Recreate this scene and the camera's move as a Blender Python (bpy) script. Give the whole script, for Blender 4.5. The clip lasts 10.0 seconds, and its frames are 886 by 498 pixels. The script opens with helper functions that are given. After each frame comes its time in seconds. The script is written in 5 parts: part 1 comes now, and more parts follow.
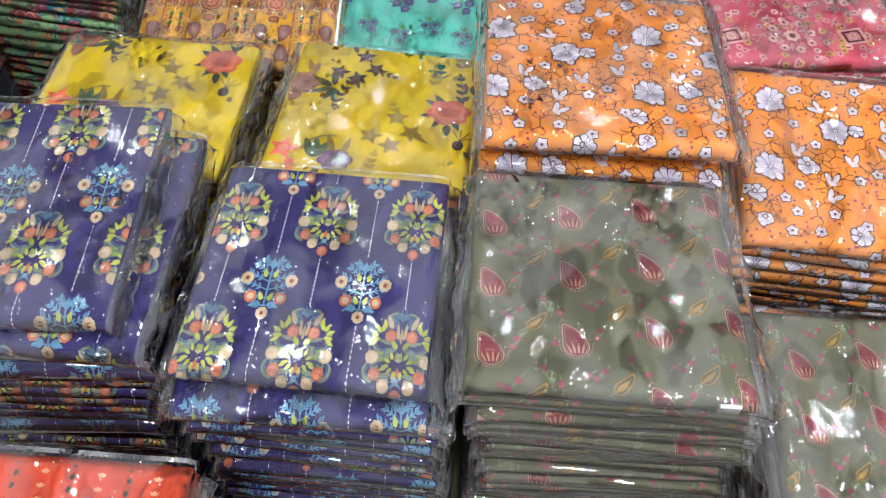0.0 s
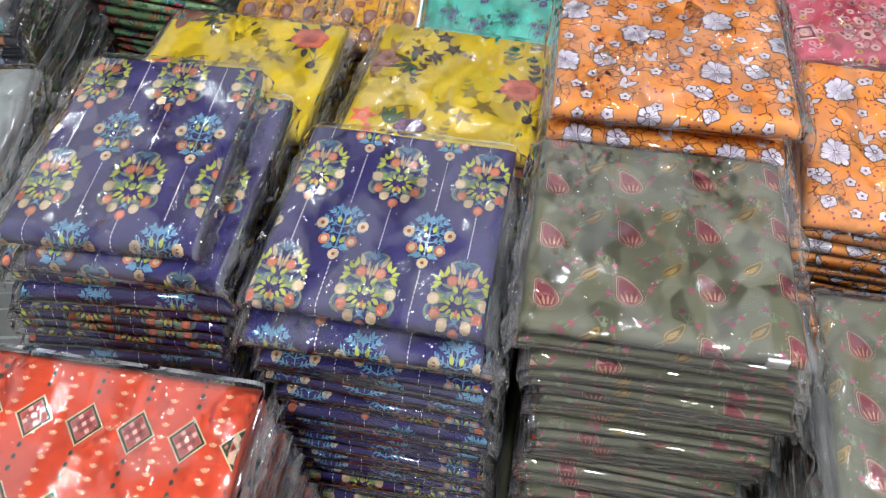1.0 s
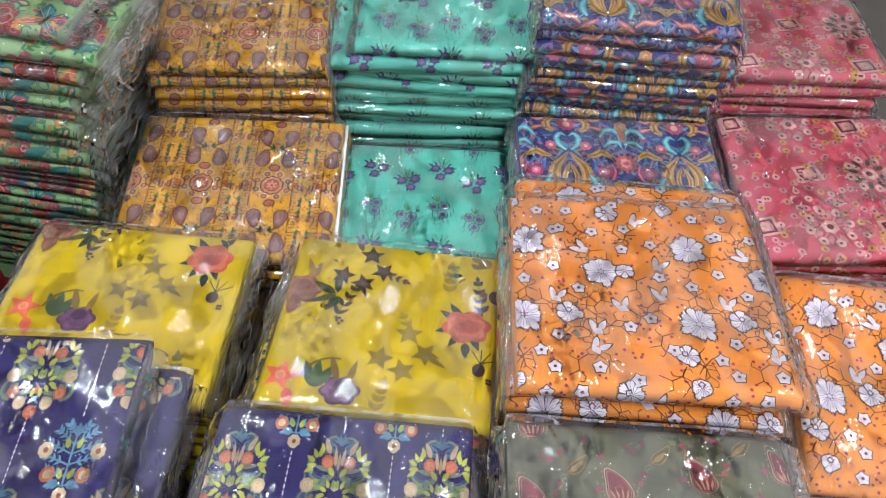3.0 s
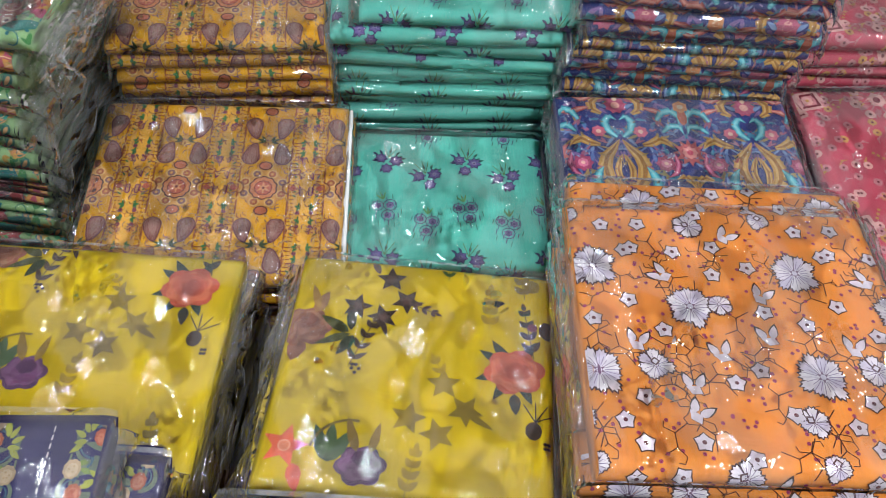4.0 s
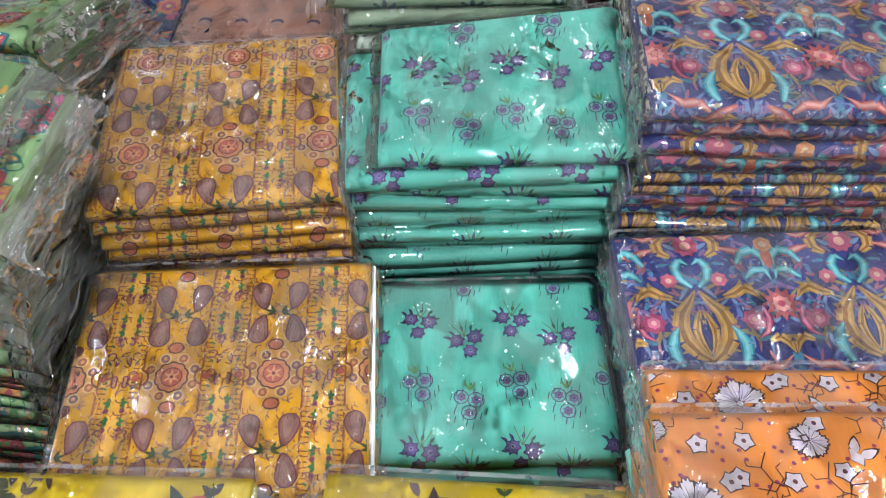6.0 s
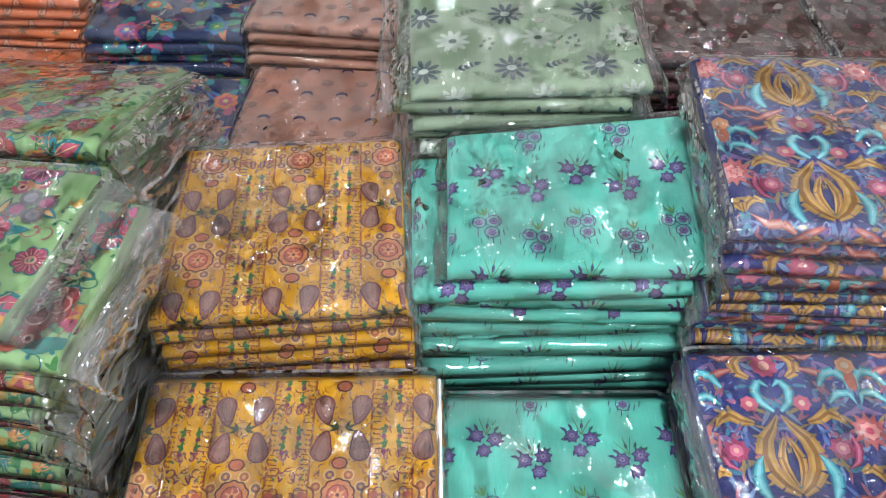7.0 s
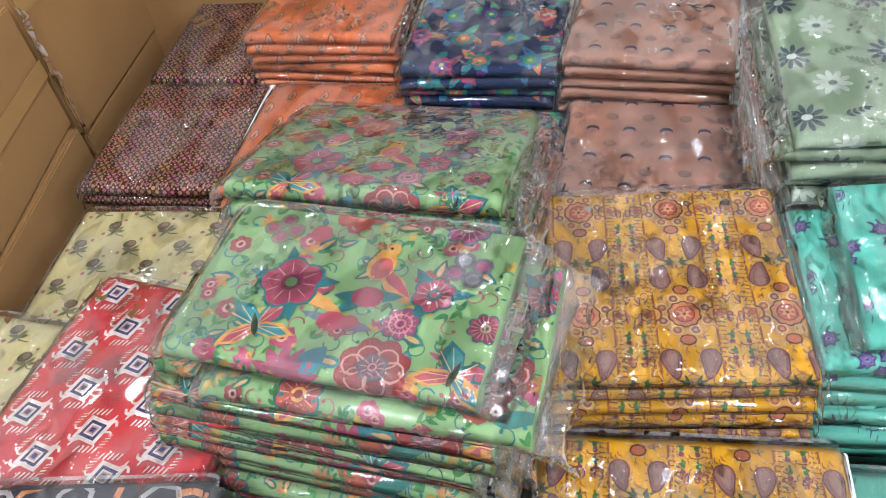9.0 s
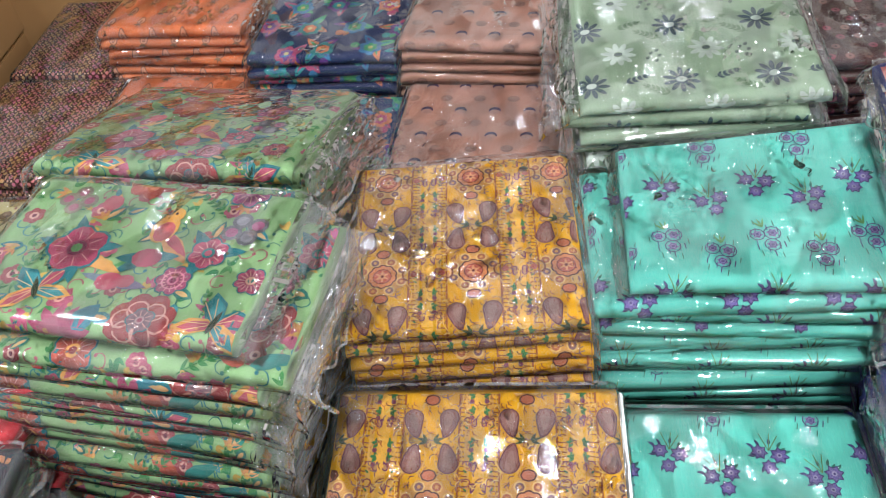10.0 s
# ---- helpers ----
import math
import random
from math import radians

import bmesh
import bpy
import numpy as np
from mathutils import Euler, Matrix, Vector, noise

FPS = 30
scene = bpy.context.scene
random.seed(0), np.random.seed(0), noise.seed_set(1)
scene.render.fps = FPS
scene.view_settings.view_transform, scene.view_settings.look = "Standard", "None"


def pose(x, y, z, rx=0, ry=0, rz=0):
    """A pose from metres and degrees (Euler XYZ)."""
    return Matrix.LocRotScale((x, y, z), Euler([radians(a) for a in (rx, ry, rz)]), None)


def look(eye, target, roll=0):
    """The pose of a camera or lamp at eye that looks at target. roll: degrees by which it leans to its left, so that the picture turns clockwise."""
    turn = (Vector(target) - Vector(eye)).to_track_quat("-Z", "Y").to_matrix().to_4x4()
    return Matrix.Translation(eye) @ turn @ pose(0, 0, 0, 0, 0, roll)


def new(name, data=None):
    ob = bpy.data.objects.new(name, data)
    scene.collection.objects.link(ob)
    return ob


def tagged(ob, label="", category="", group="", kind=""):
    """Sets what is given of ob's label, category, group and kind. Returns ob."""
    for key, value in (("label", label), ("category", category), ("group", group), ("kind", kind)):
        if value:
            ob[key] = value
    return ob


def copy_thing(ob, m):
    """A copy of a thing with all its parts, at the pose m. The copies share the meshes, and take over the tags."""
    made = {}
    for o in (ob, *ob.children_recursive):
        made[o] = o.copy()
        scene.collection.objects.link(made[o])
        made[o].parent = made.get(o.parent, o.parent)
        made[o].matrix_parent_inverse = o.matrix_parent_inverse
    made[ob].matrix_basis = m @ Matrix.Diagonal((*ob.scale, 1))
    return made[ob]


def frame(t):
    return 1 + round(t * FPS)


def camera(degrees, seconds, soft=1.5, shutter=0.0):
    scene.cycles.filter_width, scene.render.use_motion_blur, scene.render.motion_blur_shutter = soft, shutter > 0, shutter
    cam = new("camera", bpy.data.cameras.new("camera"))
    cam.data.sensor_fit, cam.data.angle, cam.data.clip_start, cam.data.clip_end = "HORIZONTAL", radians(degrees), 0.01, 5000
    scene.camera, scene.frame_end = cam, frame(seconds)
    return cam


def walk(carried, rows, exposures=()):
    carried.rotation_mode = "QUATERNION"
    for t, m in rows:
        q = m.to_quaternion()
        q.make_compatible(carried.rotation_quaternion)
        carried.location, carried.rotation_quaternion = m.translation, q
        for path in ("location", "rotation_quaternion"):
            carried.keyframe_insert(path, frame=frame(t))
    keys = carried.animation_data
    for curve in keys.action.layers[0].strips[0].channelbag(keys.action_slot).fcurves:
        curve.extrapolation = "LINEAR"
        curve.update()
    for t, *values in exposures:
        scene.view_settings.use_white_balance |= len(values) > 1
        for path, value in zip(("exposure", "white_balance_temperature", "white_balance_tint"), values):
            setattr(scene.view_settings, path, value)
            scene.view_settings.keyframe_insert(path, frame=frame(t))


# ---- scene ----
cam = camera(57.91, 10.0, soft=0.8)
# seconds, eye, target, roll
PATH = [
    (0, (0.4288, -1.3512, 0.8638), (0.5240, -0.2502, -0.8031), 2.44),
    (0.5, (0.4691, -1.4434, 0.8610), (0.4491, -0.2921, -0.7743), -0.58),
    (1, (0.4348, -1.4613, 0.8522), (0.3580, -0.2966, -0.7719), -1.43),
    (1.5, (0.3573, -1.3929, 0.8249), (0.3610, -0.2621, -0.8247), 2.95),
    (2, (0.3223, -1.3199, 0.8503), (0.4458, -0.1470, -0.7650), 8.16),
    (2.5, (0.3592, -1.2126, 0.8817), (0.5017, 0.0455, -0.6665), 6.30),
    (2.7, (0.3842, -1.1593, 0.8816), (0.5265, 0.1039, -0.6625), 5.00),
    (3.8, (0.3741, -0.9651, 0.7681), (0.5654, 0.2216, -0.8304), 5.12),
    (4, (0.3484, -0.8978, 0.7384), (0.5355, 0.2696, -0.8747), 4.85),
    (4.5, (0.3232, -0.7814, 0.7056), (0.4816, 0.3766, -0.9173), 2.79),
    (5, (0.3445, -0.7368, 0.7003), (0.4833, 0.4646, -0.8925), 0.63),
    (5.2, (0.3510, -0.7161, 0.6884), (0.4940, 0.4971, -0.8953), 0.15),
    (6.3, (0.3559, -0.6407, 0.7037), (0.4846, 0.6610, -0.8093), -0.56),
    (6.5, (0.3472, -0.6209, 0.7191), (0.4844, 0.7152, -0.7627), -0.18),
    (7, (0.2983, -0.5985, 0.7146), (0.4027, 0.7876, -0.7234), -0.74),
    (7.5, (0.1753, -0.6052, 0.7088), (0.1167, 0.7582, -0.7532), -4.86),
    (8, (0.0409, -0.6008, 0.7225), (-0.1469, 0.7436, -0.7463), -8.21),
    (8.5, (-0.0020, -0.5674, 0.7370), (-0.2591, 0.7754, -0.7227), -9.97),
    (9, (0.0077, -0.5220, 0.7654), (-0.2463, 0.8604, -0.6574), -9.96),
    (9.5, (0.1207, -0.5336, 0.7558), (-0.0683, 0.8769, -0.6494), -9.19),
    (10, (0.1959, -0.5951, 0.7423), (0.0662, 0.8092, -0.6759), -8.31),
]
walk(cam, [(t, look(eye, target, roll)) for t, eye, target, roll in PATH],
     exposures=[(0.0, 0.1), (2.5, 0.06), (4.0, -0.22), (5.2, -0.08), (6.5, 0.12), (10.0, 0.34)])


# ---- light ----
FLOOR = -0.85
CEIL = 2.15

world = bpy.data.worlds.new("world")
scene.world = world
world.use_nodes = True
world.node_tree.nodes["Background"].inputs[0].default_value = (1.0, 0.96, 0.9, 1)
world.node_tree.nodes["Background"].inputs[1].default_value = 0.03


# ---- materials ----
def lin(h):
    """Linear colour from a six-digit hex code."""
    out = []
    for k in (0, 2, 4):
        c = int(h[k:k + 2], 16) / 255
        out.append(c / 12.92 if c <= 0.04045 else ((c + 0.055) / 1.055) ** 2.4)
    return tuple(out)


def fresh(name):
    mat = bpy.data.materials.new(name)
    mat.use_nodes = True
    return mat, mat.node_tree, mat.node_tree.nodes["Principled BSDF"]


def noise_node(nt, scale, detail=2, rough=0.5, coord="Object", stretch=None, distortion=0.0):
    tc = nt.nodes.new("ShaderNodeTexCoord")
    mp = nt.nodes.new("ShaderNodeMapping")
    if stretch:
        mp.inputs["Scale"].default_value = stretch
    no = nt.nodes.new("ShaderNodeTexNoise")
    no.inputs["Scale"].default_value = scale
    no.inputs["Detail"].default_value = detail
    no.inputs["Roughness"].default_value = rough
    no.inputs["Distortion"].default_value = distortion
    nt.links.new(tc.outputs[coord], mp.inputs["Vector"])
    nt.links.new(mp.outputs[0], no.inputs["Vector"])
    return no


def ramp(nt, src, lo, hi, a=0.0, b=1.0):
    mr = nt.nodes.new("ShaderNodeMapRange")
    mr.interpolation_type = "SMOOTHSTEP"
    for k, v in zip(("From Min", "From Max", "To Min", "To Max"), (lo, hi, a, b)):
        mr.inputs[k].default_value = v
    nt.links.new(src, mr.inputs["Value"])
    return mr.outputs[0]


def weave_bump(nt, bsdf, strength=0.25):
    fine = noise_node(nt, 700, 2, 0.6)
    fold = noise_node(nt, 22, 3, 0.5, stretch=(1, 2.2, 1), distortion=0.6)
    b1 = nt.nodes.new("ShaderNodeBump")
    b1.inputs["Strength"].default_value = 0.35
    b1.inputs["Distance"].default_value = 0.006
    nt.links.new(fold.outputs["Fac"], b1.inputs["Height"])
    b2 = nt.nodes.new("ShaderNodeBump")
    b2.inputs["Strength"].default_value = strength
    b2.inputs["Distance"].default_value = 0.0004
    nt.links.new(fine.outputs["Fac"], b2.inputs["Height"])
    nt.links.new(b1.outputs[0], b2.inputs["Normal"])
    nt.links.new(b2.outputs[0], bsdf.inputs["Normal"])


def cloth_material(name, color, vary=0.14):
    """Dyed cotton: cloudy dye, threads and soft creases."""
    mat, nt, bsdf = fresh(name)
    big = noise_node(nt, 9, 4, 0.55)
    thread = noise_node(nt, 420, 1, 0.5, stretch=(1, 0.12, 1))
    add = nt.nodes.new("ShaderNodeMath")
    add.operation = "MULTIPLY_ADD"
    add.inputs[1].default_value = 0.35
    nt.links.new(thread.outputs["Fac"], add.inputs[0])
    nt.links.new(big.outputs["Fac"], add.inputs[2])
    mix = nt.nodes.new("ShaderNodeMix")
    mix.data_type = "RGBA"
    mix.inputs[6].default_value = (*[c * (1 - vary) for c in color], 1)
    mix.inputs[7].default_value = (*[min(1, c * (1 + vary)) for c in color], 1)
    nt.links.new(ramp(nt, add.outputs[0], 0.45, 0.9), mix.inputs[0])
    nt.links.new(mix.outputs[2], bsdf.inputs["Base Color"])
    bsdf.inputs["Roughness"].default_value = 0.8
    bsdf.inputs["Specular IOR Level"].default_value = 0.25
    weave_bump(nt, bsdf)
    return mat


def print_material():
    """Printing ink soaked into cotton; the ink colour is stored with each printed shape."""
    mat, nt, bsdf = fresh("printed_ink")
    at = nt.nodes.new("ShaderNodeAttribute")
    at.attribute_name = "ink"
    worn = noise_node(nt, 60, 3, 0.6)
    hsv = nt.nodes.new("ShaderNodeHueSaturation")
    hsv.inputs["Saturation"].default_value = 0.92
    nt.links.new(at.outputs["Color"], hsv.inputs["Color"])
    nt.links.new(ramp(nt, worn.outputs["Fac"], 0.3, 0.7, 0.74, 1.05), hsv.inputs["Value"])
    nt.links.new(hsv.outputs[0], bsdf.inputs["Base Color"])
    bsdf.inputs["Roughness"].default_value = 0.8
    bsdf.inputs["Specular IOR Level"].default_value = 0.25
    weave_bump(nt, bsdf)
    return mat


def film_material(name, haze_lo, haze_hi, gloss=1.0, big=0.3, small=0.3, stretch=(1.3, 1, 1), cells=(12, 46), crumple=(0.5, 0.62)):
    """Clear polythene: taut facets between creases, crumpled patches, milky where it stands off the cloth."""
    mat, nt, bsdf = fresh(name)
    nt.nodes.remove(bsdf)
    out = nt.nodes["Material Output"]
    link = nt.links.new

    def vmath(op, a, b):
        n = nt.nodes.new("ShaderNodeVectorMath")
        n.operation = op
        for k, v in ((0, a), (3 if op == "SCALE" else 1, b)):
            if isinstance(v, (int, float)):
                n.inputs[k].default_value = v if k == 3 else (v, v, v)
            else:
                link(v, n.inputs[k])
        return n.outputs[0]

    clear = nt.nodes.new("ShaderNodeBsdfTransparent")
    clear.inputs[0].default_value = (0.98, 0.98, 0.98, 1)
    gl = nt.nodes.new("ShaderNodeBsdfGlossy")
    gl.inputs["Roughness"].default_value = 0.022
    milk = nt.nodes.new("ShaderNodeBsdfDiffuse")
    milk.inputs[0].default_value = (0.85, 0.85, 0.87, 1)
    # every bag is creased in its own way
    tc = nt.nodes.new("ShaderNodeTexCoord")
    info = nt.nodes.new("ShaderNodeObjectInfo")
    mul = nt.nodes.new("ShaderNodeMath")
    mul.operation = "MULTIPLY"
    mul.inputs[1].default_value = 23.0
    link(info.outputs["Random"], mul.inputs[0])
    here = vmath("ADD", tc.outputs["Object"], mul.outputs[0])
    mp = nt.nodes.new("ShaderNodeMapping")
    mp.inputs["Scale"].default_value = stretch
    link(here, mp.inputs["Vector"])

    def noise_at(scale, detail, rough, distortion=0.0):
        no = nt.nodes.new("ShaderNodeTexNoise")
        for k, v in (("Scale", scale), ("Detail", detail), ("Roughness", rough), ("Distortion", distortion)):
            no.inputs[k].default_value = v
        link(mp.outputs[0], no.inputs["Vector"])
        return no

    bent = vmath("ADD", mp.outputs[0], vmath("SCALE", noise_at(10, 1, 0.5).outputs["Color"], 0.05))

    def facets(scale, tilt):
        vo = nt.nodes.new("ShaderNodeTexVoronoi")
        vo.inputs["Scale"].default_value = scale
        link(bent, vo.inputs["Vector"])
        return vmath("SCALE", vmath("SUBTRACT", vo.outputs["Color"], 0.5), tilt)

    patch = ramp(nt, noise_at(7, 2, 0.5).outputs["Fac"], crumple[0], crumple[1], 0.0, small)
    tilt = vmath("ADD", facets(cells[0], big), facets(cells[1], patch))
    turn = nt.nodes.new("ShaderNodeVectorTransform")
    turn.vector_type, turn.convert_from, turn.convert_to = "NORMAL", "OBJECT", "WORLD"
    link(tilt, turn.inputs[0])
    last = None
    for height, amount, dist in ((noise_at(8, 1, 0.35, 0.6).outputs["Fac"], 0.2, 0.012), (noise_at(60, 2, 0.6, 0.8).outputs["Fac"], 0.12 + 0.2 * small, 0.002)):
        b = nt.nodes.new("ShaderNodeBump")
        b.inputs["Strength"].default_value = amount
        b.inputs["Distance"].default_value = dist
        link(height, b.inputs["Height"])
        if last:
            link(last, b.inputs["Normal"])
        last = b.outputs[0]
    length = nt.nodes.new("ShaderNodeVectorMath")
    length.operation = "LENGTH"
    link(tilt, length.inputs[0])
    aim = vmath("SCALE", turn.outputs[0], length.outputs["Value"])
    normal = vmath("NORMALIZE", vmath("ADD", last, aim), 0.0)
    link(normal, gl.inputs["Normal"])
    fr = nt.nodes.new("ShaderNodeFresnel")
    fr.inputs["IOR"].default_value = 1.5
    link(normal, fr.inputs["Normal"])
    amt = nt.nodes.new("ShaderNodeMath")
    amt.operation = "MULTIPLY"
    amt.use_clamp = True
    amt.inputs[1].default_value = 1.6 * gloss
    link(fr.outputs[0], amt.inputs[0])
    touch = noise_at(8, 3, 0.5, 0.7)
    m1 = nt.nodes.new("ShaderNodeMixShader")
    link(ramp(nt, touch.outputs["Fac"], 0.43, 0.56, haze_lo, haze_hi), m1.inputs[0])
    link(clear.outputs[0], m1.inputs[1])
    link(milk.outputs[0], m1.inputs[2])
    m2 = nt.nodes.new("ShaderNodeMixShader")
    link(amt.outputs[0], m2.inputs[0])
    link(m1.outputs[0], m2.inputs[1])
    link(gl.outputs[0], m2.inputs[2])
    link(m2.outputs[0], out.inputs["Surface"])
    return mat


def rough_material(name, color, vary=0.15, scale=5.0, rough=0.8, bump=0.1):
    mat, nt, bsdf = fresh(name)
    no = noise_node(nt, scale, 5, 0.6)
    mix = nt.nodes.new("ShaderNodeMix")
    mix.data_type = "RGBA"
    mix.inputs[6].default_value = (*[c * (1 - vary) for c in color], 1)
    mix.inputs[7].default_value = (*[min(1, c * (1 + vary)) for c in color], 1)
    nt.links.new(no.outputs["Fac"], mix.inputs[0])
    nt.links.new(mix.outputs[2], bsdf.inputs["Base Color"])
    bsdf.inputs["Roughness"].default_value = rough
    fine = noise_node(nt, scale * 30, 3, 0.6)
    b = nt.nodes.new("ShaderNodeBump")
    b.inputs["Strength"].default_value = bump
    b.inputs["Distance"].default_value = 0.002
    nt.links.new(fine.outputs["Fac"], b.inputs["Height"])
    nt.links.new(b.outputs[0], bsdf.inputs["Normal"])
    return mat


INK = print_material()
FILM = film_material("clear_film", 0.004, 0.06, 0.95, 0.6, 0.9, (1.5, 1, 1), (25, 80))
FILM_FRONT = film_material("taut_film", 0.0, 0.025, 1.5, 0.35, 0.7, (0.4, 1.5, 1.5), (22, 80))
FILM_EDGE = film_material("crumpled_film", 0.01, 0.09, 1.4, 1.0, 1.3, (3.0, 0.5, 0.9), (30, 80), (0.35, 0.5))
FILM_SEAM = film_material("sealed_film", 0.1, 0.28, 1.4, 0.6, 1.0, (1.2, 1, 1), (30, 90), (0.3, 0.5))
PAPER = rough_material("white_paper", (0.75, 0.75, 0.73), 0.06, 30)


# ---- drawing the prints ----
class Ink:
    """Flat printed shapes in cloth coordinates: u across, s from the front fold to the back, in metres."""

    def __init__(self):
        self.faces = []
        self.k = self.base = 0
        self.fr = (0, 0, 1, 0, 1, 1)

    def at(self, u, s, scale=1.0, turn=0.0, flip=1, tall=1.0):
        """The frame for the shapes that follow: shapes are then given in millimetres."""
        self.fr = (u, s, scale * 0.001, radians(turn), flip, tall)
        self.k = self.base
        return self

    def _p(self, x, y):
        u, s, k, a, f, tall = self.fr
        x, y = x * f, y * tall
        return (u + k * (x * math.cos(a) - y * math.sin(a)), s + k * (x * math.sin(a) + y * math.cos(a)))

    def _add(self, pts, col):
        self.faces.append(([self._p(*p) for p in pts], col, 0.0005 + min(self.k, 24) * 3.5e-5 + max(0, self.k - 24) * 9e-6))

    def poly(self, pts, col):
        """A convex outline."""
        self.k += 1
        self._add(pts, col)

    def fan(self, c, ring, col):
        self.k += 1
        for a, b in zip(ring, ring[1:] + ring[:1]):
            self._add([c, a, b], col)

    def disc(self, x, y, r, col, n=10, ry=None, turn=0):
        ry = ry or r
        a0 = radians(turn)
        pts = []
        for i in range(n):
            a = 2 * math.pi * i / n
            px, py = r * math.cos(a), ry * math.sin(a)
            pts.append((x + px * math.cos(a0) - py * math.sin(a0), y + px * math.sin(a0) + py * math.cos(a0)))
        self.poly(pts, col)

    def leaf(self, x, y, length, width, turn, col, fat=0.4):
        """A pointed leaf from its base (x, y); turn 0 points to the back."""
        a = radians(turn)
        shape = [(0, 0), (0.38 * width, 0.16 * length), (0.5 * width, fat * length), (0.3 * width, 0.76 * length), (0, length),
                 (-0.3 * width, 0.76 * length), (-0.5 * width, fat * length), (-0.38 * width, 0.16 * length)]
        self.poly([(x + px * math.cos(a) - py * math.sin(a), y + px * math.sin(a) + py * math.cos(a)) for px, py in shape], col)

    def flower(self, x, y, r, n, col, mid=None, rm=0.3, width=None, turn=0):
        for i in range(n):
            self.leaf(x, y, r, width or 2.4 * r * math.sin(math.pi / n), turn + 360 * i / n, col, 0.62)
        self.k += 1
        if mid:
            self.disc(x, y, r * rm, mid, 8)

    def lobed(self, x, y, r, n, col, dip=0.8, turn=0, ry=1.0):
        """A round flower with a wavy rim."""
        ring = []
        for i in range(n * 4):
            a = 2 * math.pi * i / (n * 4)
            q = r * (dip + (1 - dip) * abs(math.sin(n * a / 2)))
            ring.append((x + q * math.cos(a + radians(turn)), y + ry * q * math.sin(a + radians(turn))))
        self.fan((x, y), ring, col)

    def star(self, x, y, r, n, col, inner=0.45, turn=90):
        ring = []
        for i in range(2 * n):
            a = math.pi * i / n + radians(turn)
            q = r if i % 2 == 0 else r * inner
            ring.append((x + q * math.cos(a), y + q * math.sin(a)))
        self.fan((x, y), ring, col)

    def line(self, pts, w, col, taper=1.0):
        self.k += 1
        n = len(pts) - 1
        for i, ((ax, ay), (bx, by)) in enumerate(zip(pts, pts[1:])):
            ln = math.hypot(bx - ax, by - ay) or 1e-6
            nx, ny = -(by - ay) / ln / 2, (bx - ax) / ln / 2
            w0, w1 = w * (1 + (taper - 1) * i / n), w * (1 + (taper - 1) * (i + 1) / n)
            self._add([(ax + nx * w0, ay + ny * w0), (ax - nx * w0, ay - ny * w0), (bx - nx * w1, by - ny * w1), (bx + nx * w1, by + ny * w1)], col)

    def arc(self, x, y, r, a0, a1, w, col, n=7, taper=1.0, ry=None):
        ry = ry or r
        pts = [(x + r * math.cos(radians(a0 + (a1 - a0) * i / n)), y + ry * math.sin(radians(a0 + (a1 - a0) * i / n))) for i in range(n + 1)]
        self.line(pts, w, col, taper)

    def ring(self, x, y, r, w, col, n=12, ry=None):
        self.arc(x, y, r, 0, 360, w, col, n, 1.0, ry)

    def drop(self, x, y, ln, wd, turn, col, bend=0.35):
        """A paisley drop: a round belly with a bent tip."""
        a = radians(turn)
        ring = []
        for i in range(16):
            q = 2 * math.pi * i / 16
            px, py = wd / 2 * math.sin(q), -ln * 0.3 * math.cos(q)
            if py > 0:
                py *= 2.2
                px = px * (1 - 0.25 * py / (ln * 0.66)) + bend * wd * (py / (ln * 0.66)) ** 2 * -1
            ring.append((x + px * math.cos(a) - py * math.sin(a), y + px * math.sin(a) + py * math.cos(a)))
        self.fan((x, y), ring, col)


def cut(pts, axis, lim, keep_less):
    out = []
    n = len(pts)
    for i in range(n):
        a, b = pts[i], pts[(i + 1) % n]
        ia, ib = (a[axis] <= lim) == keep_less, (b[axis] <= lim) == keep_less
        if ia:
            out.append(a)
        if ia != ib:
            t = (lim - a[axis]) / (b[axis] - a[axis])
            out.append((a[0] + t * (b[0] - a[0]), a[1] + t * (b[1] - a[1])))
    return out


def pieces(pts, size=0.009):
    """Cuts a convex outline into pieces small enough to follow the cloth."""
    us, ss = [p[0] for p in pts], [p[1] for p in pts]
    du, ds = max(us) - min(us), max(ss) - min(ss)
    if max(du, ds) <= size:
        return [pts]
    axis, mid = (0, (max(us) + min(us)) / 2) if du > ds else (1, (max(ss) + min(ss)) / 2)
    out = []
    for less in (True, False):
        half = cut(pts, axis, mid, less)
        if len(half) > 2:
            out += pieces(half, size)
    return out


